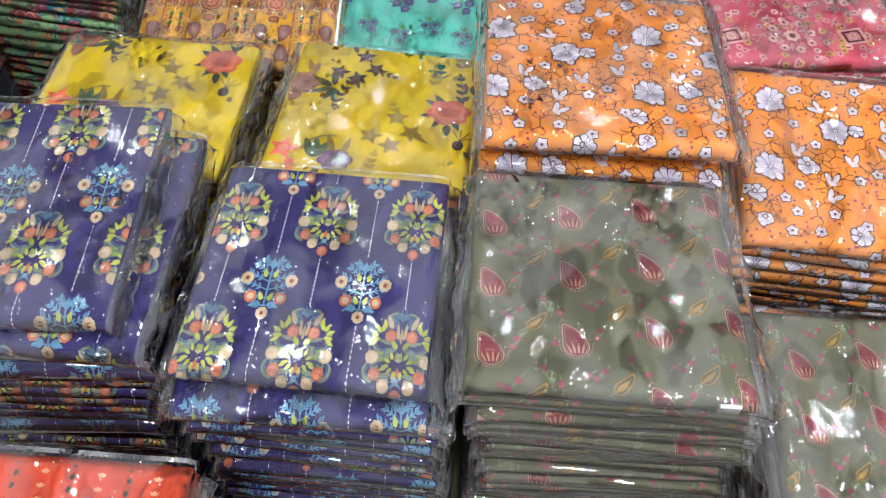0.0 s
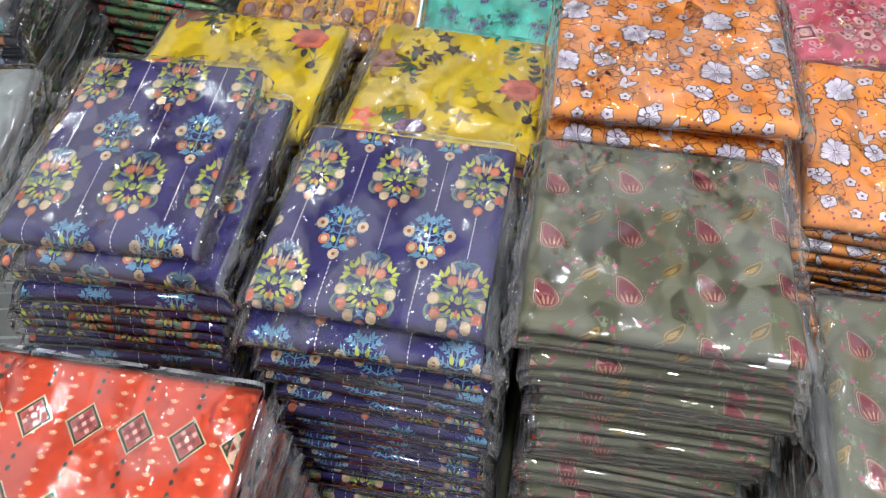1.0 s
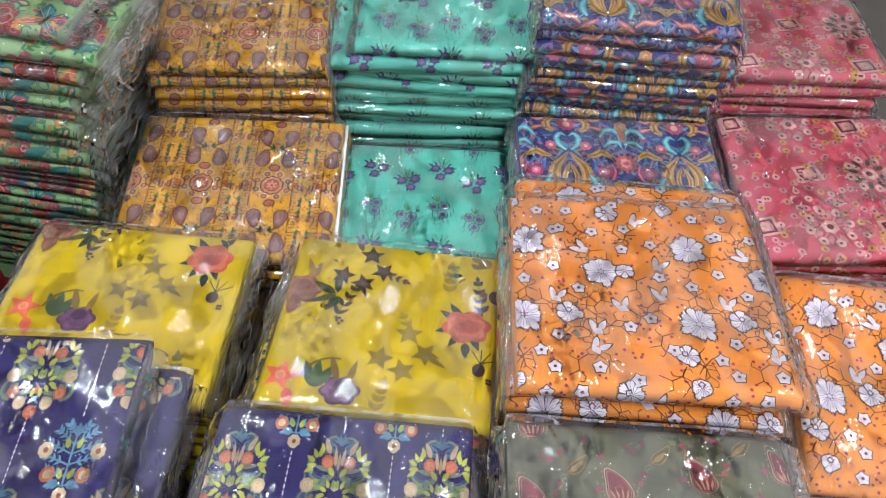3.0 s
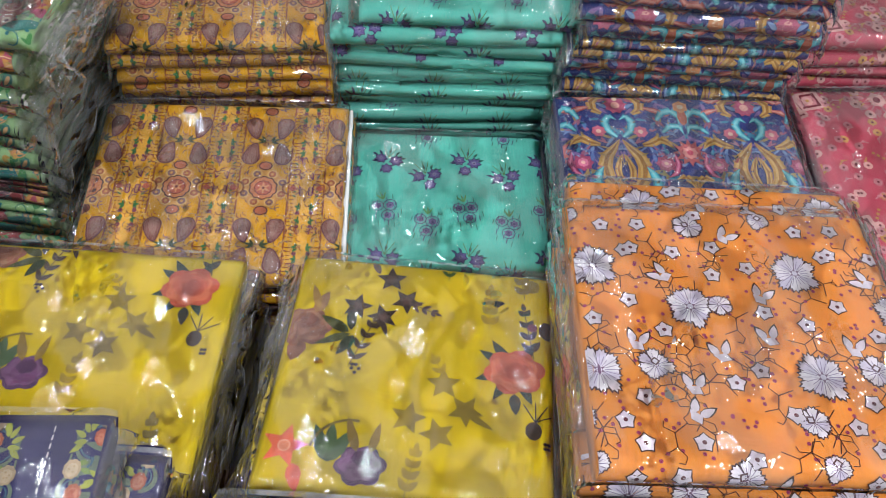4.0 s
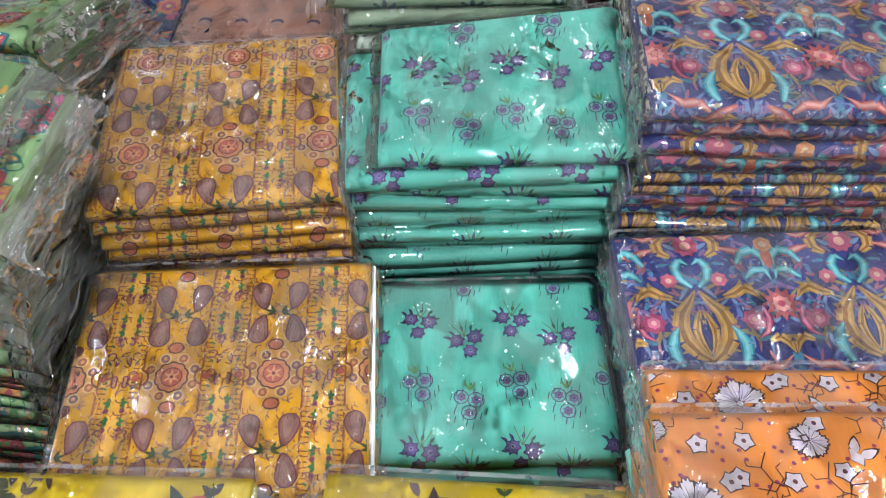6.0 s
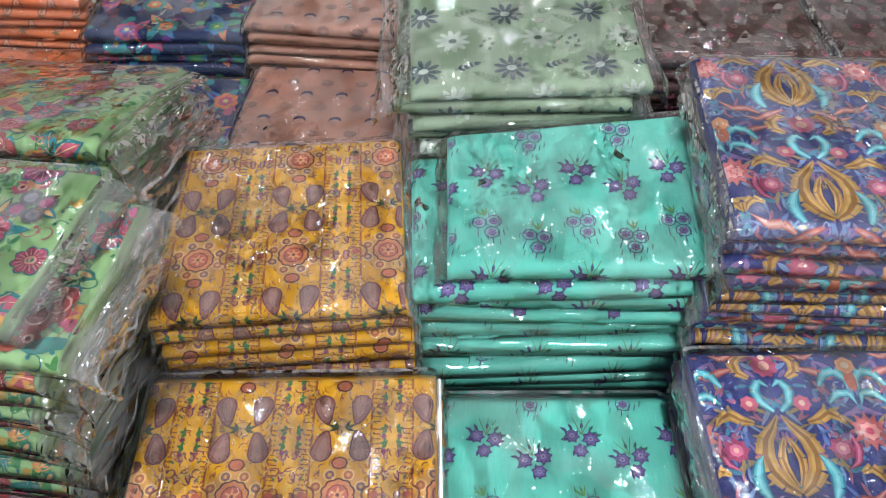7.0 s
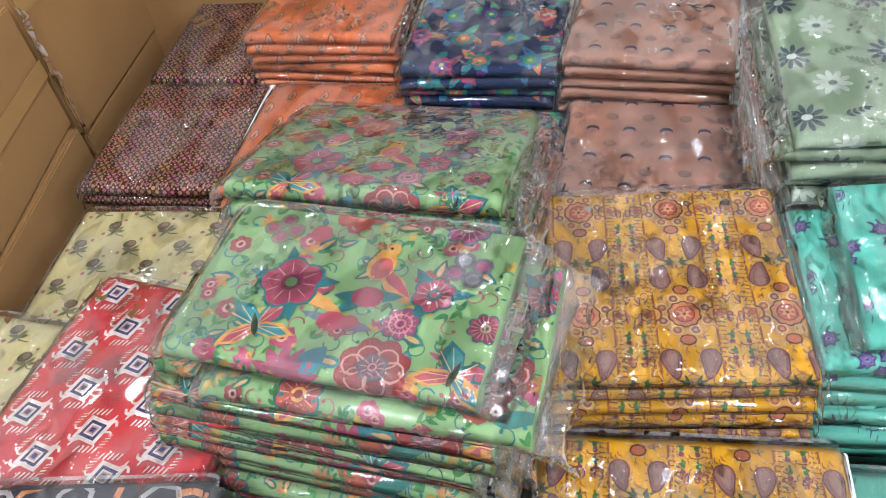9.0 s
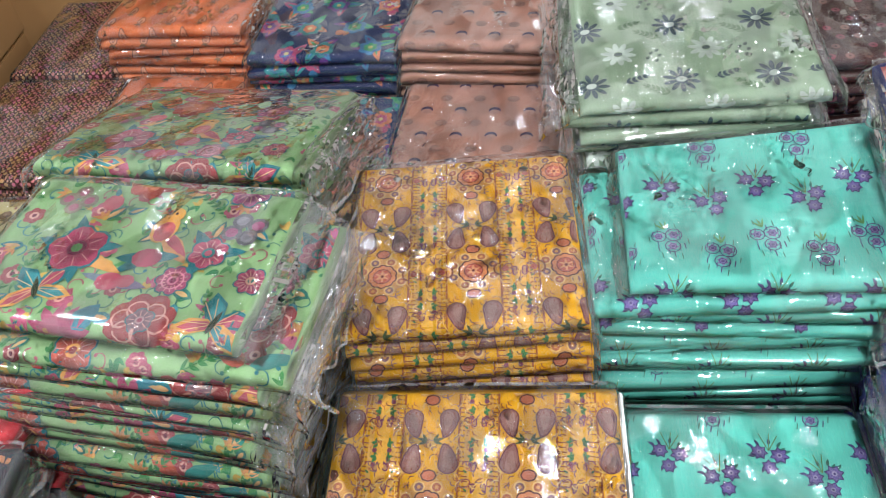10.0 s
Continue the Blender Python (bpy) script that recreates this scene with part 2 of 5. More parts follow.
class Sheet:
    """The shape of one folded cloth: width, depth, thickness, swell of its top, and random seed."""

    def __init__(self, w, d, t, amp=0.0018, seed=0, lift=None):
        self.w, self.d, self.t, self.amp, self.seed, self.lift = w, d, t, amp, seed, lift
        self.r = t / 2
        self.top = d - 2 * self.r
        self.front = math.pi * self.r

    def height(self, u, y):
        v = Vector((u * 9 + self.seed * 7.3, y * 9, self.seed * 1.7))
        h = self.amp * (noise.noise(v) + 0.14 * noise.noise(v * 2.7))
        edge = min(1.0, (self.w / 2 - abs(u)) / 0.012)
        h -= self.t * 0.22 * (1 - edge) ** 2
        if self.lift:
            h += self.lift(u / self.w, (y + self.d / 2) / self.d)
        return h

    def point(self, u, s, off=0.0):
        r = self.r
        if s >= 0:
            y = -self.d / 2 + r + s
            return (u, y, self.t + self.height(u, y) + off)
        a = min(-s / r, math.pi)
        y = -self.d / 2 + r
        return (u, y - (r + off) * math.sin(a), r + (r + off) * math.cos(a) + self.height(u, y) * (1 + math.cos(a)) / 2)


def tile_range(lo, hi, step, start):
    k = math.ceil((lo - start) / step)
    while start + k * step <= hi:
        yield k, start + k * step
        k += 1


def grid(ink, pu, ps, ou=0.0, os=0.0, stagger=0.0, shear=0.0):
    """Places of a repeating motif inside the part of the cloth that is printed."""
    for j, s in tile_range(ink.lo - ps * 1.05, ink.hi + ps * 0.6, ps, os):
        for i, u in tile_range(-ink.half - pu * 0.6, ink.half + pu * 0.6, pu, ou + (stagger * pu if j % 2 else 0)):
            ink.base = 0
            yield i, j, u, s + shear * u


H = {k: lin(v) for k, v in {
    "white": "e8dfea", "beige": "d8bc94", "orange": "cc6c3e", "lime": "c4cc48", "leafy": "7f9f8c", "sky": "5f9cc0", "teal": "4f8c94",
    "mauve": "8c4a52", "rose": "d88a80", "gold": "b98a3a", "ink": "2c2430", "violet": "6a4a86", "plum": "6d4660", "brown": "6a4030",
    "dusk": "5a4a50", "khaki": "a88f34", "coral": "f0663a", "fern": "4c6a48", "lilac": "9a86ae", "aqua": "4fc0cc", "deep": "20305c",
    "magenta": "c8447c", "salmon": "d8706a", "sand": "d0a45a", "black": "141214", "cream": "f0d8c0", "navy": "2e3d63", "petrol": "1f7f86",
    "apple": "5f8f3a", "berry": "c04066", "honey": "e8b048", "slate": "5a6f78", "grass": "3f9a4a", "rust": "9a4a24", "shell": "f0b8a8"}.items()}


def print_blue(k, o):
    sage, steel, pear, moss = lin("7c8c78"), lin("4c7894"), lin("c0c444"), lin("8aa44a")

    def bouquet(u, s):
        for f in (1, -1):
            k.at(u, s, 1.1, 0, f, 1.2)
            # grey green scrolls
            for x, y, r, a0, a1 in ((16, 8, 14, -150, 60), (22, -4, 10, -200, 20), (14, -20, 13, -120, 80), (26, -24, 9, -100, 120), (8, 28, 8, -40, 150)):
                k.arc(x, y, r, a0, a1, 4.2, sage, 8, 0.35)
                k.arc(x, y, r - 3, a0 + 10, a1 - 10, 1.6, steel, 7, 0.5)
            for x, y, a, l in ((6, 4, 80, 18), (8, -8, 110, 20), (12, -14, 60, 18), (5, -26, 100, 18), (20, -18, 140, 14), (24, 4, 40, 12)):
                k.leaf(x, y, l, 5, -a, sage, 0.5)
            # blue spray on top
            for x, y, a in ((0, 27, 12), (0, 27, 34), (3, 25, 58), (8, 21, 80), (1, 21, 70)):
                k.leaf(x, y, 15, 2.6, -a, steel)
                k.leaf(x + 4 * math.sin(radians(a)), y + 4 * math.cos(radians(a)), 7, 2, -a - 45, steel)
            k.leaf(10, 18, 18, 8, -24, lin("6e5c58"))
            k.leaf(10, 19, 16, 6, -24, lin("c0a890"))
            k.leaf(3, 8, 18, 4, -6, lin("c4ac84"))
            # yellow green leaf clusters
            for x, y, a in ((22, 8, 95), (24, 11, 62), (22, 14, 30), (20, 15, -4), (25, 6, 125), (17, 19, 15)):
                k.leaf(x, y, 10.5, 4.4, -a, pear)
            for x, y, a in ((6, -12, 20), (8, -15, 62), (9, -18, 100), (6, -20, 140), (2, -12, 0), (14, -13, 75), (12, -20, 115), (3, -23, 170)):
                k.leaf(x, y, 8.5, 4, -a, pear if a % 3 else moss)
            k.leaf(3, -1, 13, 6.6, -38, lin("6a7a3c"))
            k.leaf(3, -1, 12, 5, -38, pear)
            k.leaf(17, -6, 11, 4, -100, moss)
            # fruit and rosettes
            for x, y, r, c, inner in ((11, 12, 6.6, "c4603c", "d8835c"), (23, -27, 6.4, "c4603c", "d88a64"), (28, -11, 7, "cdb08a", "dcc4a0"), (13, -37, 6.2, "cdb08a", "dcc4a0")):
                k.lobed(x, y, r, 9, lin(c), 0.9)
                k.disc(x, y - 0.6, r * 0.7, lin(inner), 9)
                for q in range(3):
                    k.disc(x + 2.2 * math.cos(q * 2.1), y + 2.2 * math.sin(q * 2.1), 0.9, lin(c), 5)
        k.at(u, s, 1.1, 0, 1, 1.2)
        k.k = 30
        k.leaf(0, 4, 17, 3.6, 0, lin("b89a78"))
        k.lobed(0, -10, 4.5, 6, lin("c8b494"), 0.8)
        k.star(0, -25, 6, 5, lin("cc6c3e"))
        for a in (50, -50, 130, -130):
            k.leaf(0, -33, 8, 2.6, a, steel)
        k.disc(0, -33, 2.6, lin("6aa0b8"), 6)
        k.lobed(0, -45, 6.2, 9, lin("c4603c"), 0.9)
        k.disc(0, -45, 4, lin("d8835c"), 8)

    def sprig(u, s):
        for f in (1, -1):
            k.at(u, s, 1, 0, f, 1.2)
            for y, a, l in ((20, 42, 15), (12, 55, 22), (3, 68, 27), (-7, 72, 26), (-17, 75, 20), (-26, 80, 13)):
                k.line([(0, y), (l * math.sin(radians(a)), y + l * math.cos(radians(a)))], 1.6, H["sky"])
                for q in (0.35, 0.6, 0.85, 1.0):
                    x, yy = q * l * math.sin(radians(a)), y + q * l * math.cos(radians(a))
                    k.leaf(x, yy, 7, 2.6, -a + 45, H["sky"])
                    k.leaf(x, yy, 7, 2.6, -a - 45, H["sky"])
            k.leaf(5, 8, 11, 6, -15, H["lime"])
            k.leaf(4, -20, 11, 6, -20, H["lime"])
            k.lobed(27, 6, 8, 8, H["beige"], 0.85)
            k.disc(27, 6, 3, H["rust"], 6)
            k.disc(18, -16, 7.5, H["orange"])
            k.disc(18, -16, 4.4, H["beige"], 8)
        k.at(u, s, 1, 0, 1, 1.2)
        k.line([(0, 28), (0, -26)], 2, H["sky"])
        k.leaf(0, 20, 14, 5, 0, H["sky"])
        k.lobed(0, -34, 7.5, 8, H["beige"], 0.85)
        k.disc(0, -34, 2.6, H["rust"], 6)

    for i, j, u, s in grid(k, 0.114, 0.194, o[0], o[1], shear=0.05):
        bouquet(u, s)
        sprig(u - 0.055, s + 0.078)
        for n in range(13):
            k.at(u, s)
            k.poly([(-0.7, 54 + n * 6.5), (0.7, 54 + n * 6.5), (0.7, 58 + n * 6.5), (-0.7, 58 + n * 6.5)], H["white"])
            k.at(u - 0.055, s + 0.078)
            k.poly([(-0.7, 48 + n * 8), (0.7, 48 + n * 8), (0.7, 53 + n * 8), (-0.7, 53 + n * 8)], H["white"])


def print_olive(k, o):
    for i, j, u, s in grid(k, 0.0935, 0.092, o[0], o[1], shear=0.2):
        k.at(u, s, 0.9, 4)
        k.drop(0, 0, 50, 34, 0, lin("c89a84"))
        k.drop(0, 0, 47, 31, 0, lin("5e4038"))
        k.drop(0, 0, 44.5, 28.5, 0, lin("b07a6c"))
        k.drop(0, 0, 42, 26, 0, lin("8c3442"))
        for q in range(24):
            a = 2 * math.pi * q / 24
            x, y = 20.5 * math.sin(a), -18 * math.cos(a)
            if y > 0:
                y *= 2.1
                x = x * (1 - 0.25 * y / 37.8) - 12.5 * (y / 37.8) ** 2
            k.disc(x, y, 1.3, lin("c09080"), 5)
        for q in range(4):
            k.leaf(-7 + 4.5 * q, -9, 13, 3.2, 24 - 14 * q, lin("c8906a"))
            k.disc(-7 + 4.5 * q, -9, 1.5, lin("d0a080"), 6)
            k.disc(-6 + 3.4 * q, 7 - abs(q - 1.5), 1.3, lin("c07a60"), 5)
        k.at(u + 0.047, s + 0.044, 1, -52)
        k.drop(0, 0, 34, 15, 0, lin("a8823a"))
        k.drop(0, 0, 30, 11.5, 0, lin("6d6a4c"))
        k.drop(0, -1, 20, 6, 0, lin("b08a3e"))
        k.leaf(0, -5, 9, 3, 180, lin("a8823a"))
        for du, ds, c in ((0.024, 0.012, "b4626a"), (0.028, 0.022, "a84a5e"), (0.03, -0.03, "a84a5e"), (0.07, 0.02, "a8506a"), (0.058, -0.012, "9a506a"),
                          (0.066, 0.066, "8f9a78"), (0.02, 0.052, "a8506a"), (0.076, -0.03, "b0586a"), (0.012, -0.036, "a06060")):
            k.at(u + du, s + ds, 1, 900 * du)
            for q in range(5):
                k.leaf(0, 0, 5, 3.4, 72 * q + 20, lin(c))
            k.leaf(4, 2, 8, 2.4, -60, lin("8f9a74"))
            k.leaf(-3, -3, 7, 2, 120, lin("8f8a6c"))
        for du, ds in ((0.035, 0.03), (0.065, -0.02), (0.055, 0.075)):
            k.at(u + du, s + ds)
            k.arc(0, 0, 5, 0, 270, 1.2, lin("929a7c"), 7)
            k.disc(1, 0, 1.6, lin("9aa084"), 5)


def print_red(k, o):
    for i, j, u, s in grid(k, 0.063, 0.106, o[0], o[1]):
        k.at(u, s)
        for r, ry, c in ((24, 28, "c8b48a"), (21.5, 25.5, "2c4430"), (18, 22, "b86a4a"), (16, 20, "b03a30")):
            k.poly([(r, 0), (0, ry), (-r, 0), (0, -ry)], lin(c))
        for a in range(10):
            for sx, sy in ((1, 1), (-1, 1), (1, -1), (-1, -1)):
                q = a / 9
                k.disc(sx * 23 * q, sy * 27 * (1 - q), 1.1, lin("e8d8a8"), 5)
        for x, y, c in ((0, 0, "f0c8b0"), (7, 0, "7c2a28"), (-7, 0, "7c2a28"), (0, 8, "7c2a28"), (0, -8, "7c2a28"), (7, 8, "e8a898"), (-7, 8, "e8a898"), (7, -8, "e8a898"), (-7, -8, "e8a898")):
            k.poly([(x + 3.4, y), (x, y + 4), (x - 3.4, y), (x, y - 4)], lin(c))
        for n in range(3):
            k.disc(0, -36 - n * 14, 2.8, lin("3a4034"), 7, 3.6)
        k.at(u + 0.0315, s)
        for n in range(7):
            y = -48 + n * 15
            for a in (50, -50):
                k.leaf(0, y, 7, 3.2, a, lin("e8a070"))
            k.disc(0, y + 4, 1.6, lin("f0c090"), 6)


def branch(k, x, y, turn, ln, n, col, lw=5, ll=13):
    a = radians(turn)
    dx, dy = -math.sin(a), math.cos(a)
    k.line([(x, y), (x + dx * ln, y + dy * ln)], 1.2, col)
    for i in range(n):
        q = (i + 0.6) / n
        for sd in (40, -40):
            k.leaf(x + dx * ln * q, y + dy * ln * q, ll * (1.1 - 0.5 * q), lw, turn + sd, col)
    k.leaf(x + dx * ln, y + dy * ln, ll * 0.7, lw * 0.8, turn, col)


def peony(k, x, y, r, tones):
    rg = random.Random(int(x * 7 + y * 3))
    for n, (q, c) in enumerate(zip((1.0, 0.82, 0.62, 0.42), tones)):
        k.lobed(x + rg.uniform(-2, 2) * n, y + rg.uniform(-1, 3) * n, r * q, 6, lin(c), 0.82, rg.uniform(0, 90), 0.86)


def five(k, x, y, r, col, turn, mid=None):
    k.star(x, y, r, 5, col, 0.46, turn)
    if mid:
        k.disc(x, y, r * 0.2, mid, 7)


def print_yellow(k, o):
    """Scattered garden flowers; the repeat is about the size of one packet."""
    dk, dk2, fade, ghost = lin("4c3a34"), lin("6a4c46"), lin("a48a26"), lin("b89a20")
    for i, j, u0, s0 in grid(k, 0.33, 0.33, o[0], o[1]):
        def at(u, s, turn=0, sc=1.0):
            k.at(u0 + u, s0 + s, sc, turn)
        at(-0.03, 0.24)
        for x, y, a in ((7, 34, 95), (28, 4, 60), (3, -22, 110), (-28, -10, 80)):
            five(k, x, y, 19, dk, a)
            five(k, x, y, 9, dk2, a + 36)
        branch(k, 30, 2, -110, 34, 3, dk2, 5, 13)
        k.leaf(-8, 40, 30, 9, 25, dk2)
        k.leaf(3, -28, 22, 7, -160, dk)
        at(-0.06, 0.195)
        k.leaf(0, 0, 46, 12, 5, lin("4a4a3c"))
        k.leaf(-2, -2, 40, 14, 60, lin("5c6038"))
        k.leaf(0, -4, 42, 11, 115, lin("5c6038"))
        k.leaf(4, -6, 32, 14, 150, lin("46503c"))
        branch(k, 4, -46, -18, 62, 4, lin("5c4634"), 7, 18)
        for q in range(5):
            k.disc(8 + 4 * (q % 3), -44 - 5 * (q // 2), 2.4, dk, 7)
        at(-0.112, 0.196)
        peony(k, 0, 0, 32, ("9a5f4e", "b07a5e", "a26a52", "8c5444"))
        k.leaf(8, 20, 34, 15, -20, lin("b08456"))
        k.leaf(12, 26, 36, 10, 20, lin("b8904c"))
        k.leaf(-2, -18, 30, 22, 170, lin("a4684c"))
        at(0.125, 0.164)
        for a in (60, 110, 35, -30, 150, 205):
            k.leaf(0, 0, 46, 15, a, lin("3c5048"))
        peony(k, 0, -2, 35, ("d85c38", "e87c50", "e06844", "cc5438"))
        k.leaf(0, -30, 26, 13, 185, lin("4c4c44"))
        at(0.158, 0.215)
        k.disc(4, 6, 11, dk, 9, 13)
        branch(k, -12, -34, 10, 66, 4, lin("4c4438"), 8, 17)
        k.disc(-14, 8, 6, lin("8a4a4c"), 8)
        at(0.146, 0.092)
        k.disc(0, 0, 9, dk, 9, 11)
        for a in (-30, 0, 30, 60):
            k.line([(2, 10), (2 + 26 * math.sin(radians(a)), 10 + 24 * math.cos(radians(a)))], 1.4, dk)
        for q in range(4):
            k.disc(12 + 4 * (q % 2), -14 - 5 * (q // 2), 2.2, dk, 7)
        at(0.045, 0.105)
        for x, y, a in ((4, 33, 95), (29, 3, 60), (2, -28, 110), (-30, -12, 80)):
            five(k, x, y, 20, fade, a)
        branch(k, 5, 40, 30, 26, 2, ghost, 6, 14)
        k.leaf(30, 0, 34, 8, -120, fade)
        at(-0.105, 0.049)
        five(k, 0, 0, 25, H["coral"], 80, lin("f08a58"))
        k.leaf(12, -18, 30, 16, 195, H["coral"])
        k.ring(0, 0, 6, 1.5, lin("f8b088"), 8)
        at(-0.06, 0.05)
        for a in (0, 24, -30):
            k.leaf(0, -14, 44, 16, a, lin("5c7450"))
        k.arc(20, -6, 40, 80, 170, 3, lin("8c7a30"), 8)
        at(-0.026, 0.035)
        peony(k, 0, 0, 27, ("6c4a70", "8a5c86", "7a4c74", "5e3c60"))
        k.leaf(8, 14, 36, 10, -10, lin("96782c"))
        k.leaf(-6, 14, 42, 11, 20, lin("96782c"))
        at(0.044, 0.295)
        branch(k, 0, -14, 0, 30, 3, lin("43602c"), 5, 16)
        at(0.095, 0.235)
        branch(k, 0, -20, 0, 56, 4, ghost, 10, 16)
        at(0.135, 0.285)
        branch(k, 0, -22, 8, 56, 4, lin("98843a"), 9, 16)
        k.disc(8, -2, 10, lin("a08830"), 8)
        at(0.02, 0.03)
        branch(k, 0, -24, -8, 50, 4, ghost, 8, 16)


def petal(k, x, y, ln, wd, turn, col):
    """A petal that widens outwards and ends in a torn, toothed rim."""
    a = radians(turn)
    for sd in (1, -1):
        shape = [(0, 0), (sd * 0.46 * wd, 0.66 * ln), (sd * 0.5 * wd, 0.86 * ln), (sd * 0.3 * wd, 0.84 * ln), (sd * 0.2 * wd, 1.0 * ln), (0, 0.88 * ln)]
        pts = [(x + px * math.cos(a) - py * math.sin(a), y + px * math.sin(a) + py * math.cos(a)) for px, py in (shape if sd < 0 else shape[::-1])]
        for i in range(1, 5):
            k._add([pts[5] if sd > 0 else pts[0]] + ([pts[i - 1], pts[i]] if sd > 0 else [pts[i], pts[i + 1]]), col)
    k.k += 0.5


def daisy(k, x, y, r, n=10, turn=0):
    rg = random.Random(int(r * 31 + turn))
    wide = 2 * math.sin(math.pi / n)
    lens = [r * rg.uniform(0.74, 1.08) for i in range(n)]
    for i in range(n):
        petal(k, x, y, lens[i] + 0.9, r * wide * 0.84 + 1.3, turn + 360 * i / n, lin("4c2c30"))
    for i in range(n):
        petal(k, x, y, lens[i] * 0.96, r * wide * 0.68, turn + 360 * i / n, lin(("f2eaf2", "e2d8ea", "f6f0f4")[i % 3]))
    for i in range(n * 2):
        a = radians(turn + 180 * i / n + 6)
        q = rg.uniform(0.5, 0.8)
        k.line([(x - 0.2 * r * math.sin(a), y + 0.2 * r * math.cos(a)), (x - q * r * math.sin(a), y + q * r * math.cos(a))], 0.55, lin("8a749c"))
    k.star(x, y, r * 0.24, 6, lin("7c5a78"), 0.5)
    k.disc(x, y, r * 0.12, lin("e4dcea"), 6)


def small_flower(k, x, y, r, turn=0):
    k.flower(x, y, r, 5, lin("4a2a20"), None, 0.3, r * 0.86, turn)
    k.flower(x, y, r * 0.88, 5, H["white"], lin("6c3440"), 0.24, r * 0.68, turn)


def print_orange(k, o):
    twig = lin("5c2a12")
    for i, j, u0, s0 in grid(k, 0.212, 0.29, o[0], o[1]):
        rg = random.Random(5)
        for n in range(190):
            k.at(u0 + rg.uniform(-.106, .106), s0 + rg.uniform(-.145, .145))
            k.disc(0, 0, 2.1, lin("a82860"), 6)
        for n in range(38):
            k.at(u0 + rg.uniform(-.1, .1), s0 + rg.uniform(-.135, .135), 1, rg.uniform(0, 360))
            k.line([(0, 0), (16, 1), (24, 13), (38, 12)], 1.1, twig)
            k.line([(24, 13), (23, 24), (29, 28), (33, 24)], 0.9, twig)
            k.line([(16, 1), (21, -9), (17, -13)], 0.9, twig)
        k.base = 8
        for u, s, r, t in ((.067, .227, 27, 5), (-.052, .179, 28, 0), (.059, .101, 27, 20)):
            k.at(u0 + u - 0.002, s0 + s - 0.15)
            daisy(k, 0, 0, r, 11, t)
            if u < 0:
                daisy(k, 30, 4, 13, 6, 0)
        for u, s, r in ((-.036, .288, 17), (.044, .3, 14), (-.1, .109, 18), (.035, .053, 16)):
            k.at(u0 + u, s0 + s - 0.15, 1, rg.uniform(0, 60))
            daisy(k, 0, 0, r, 7)
            k.poly([(5, 4), (0, 9), (-5, 4), (0, -1)], lin("5c3038"))
            k.poly([(3, 4), (0, 7), (-3, 4), (0, 1)], H["white"])
        for u, s in ((-.092, .288), (-.104, .254), (-.016, .259), (-.023, .221), (.016, .232), (.097, .185), (.059, .161), (-.001, .106), (-.027, .092),
                     (.097, .075), (-.07, .03), (.09, .028), (-.027, .015), (.08, .285), (.02, .06), (-.085, .15), (.1, .25), (-.06, .25), (.02, .175), (.075, .05)):
            k.at(u0 + u, s0 + s - 0.15)
            small_flower(k, 0, 0, 10.5, rg.uniform(0, 72))
        for u, s in ((.004, .276), (-.078, .221), (.024, .197), (.018, .147), (-.066, .09), (-.033, .127), (-.067, .06), (.1, .137)):
            k.at(u0 + u, s0 + s - 0.15, 1, rg.uniform(-50, 50))
            for c, q in ((lin("3c2018"), 1.0), (H["white"], 0.84)):
                k.leaf(-4, -4, 18 * q, 10 * q, 30, c)
                k.leaf(2, -4, 20 * q, 10 * q, -20, c)
                k.poly([(6 * q - 8, -12), (6 * q + 2, -10), (4 * q, -2), (-4 * q - 6, -4)], c)


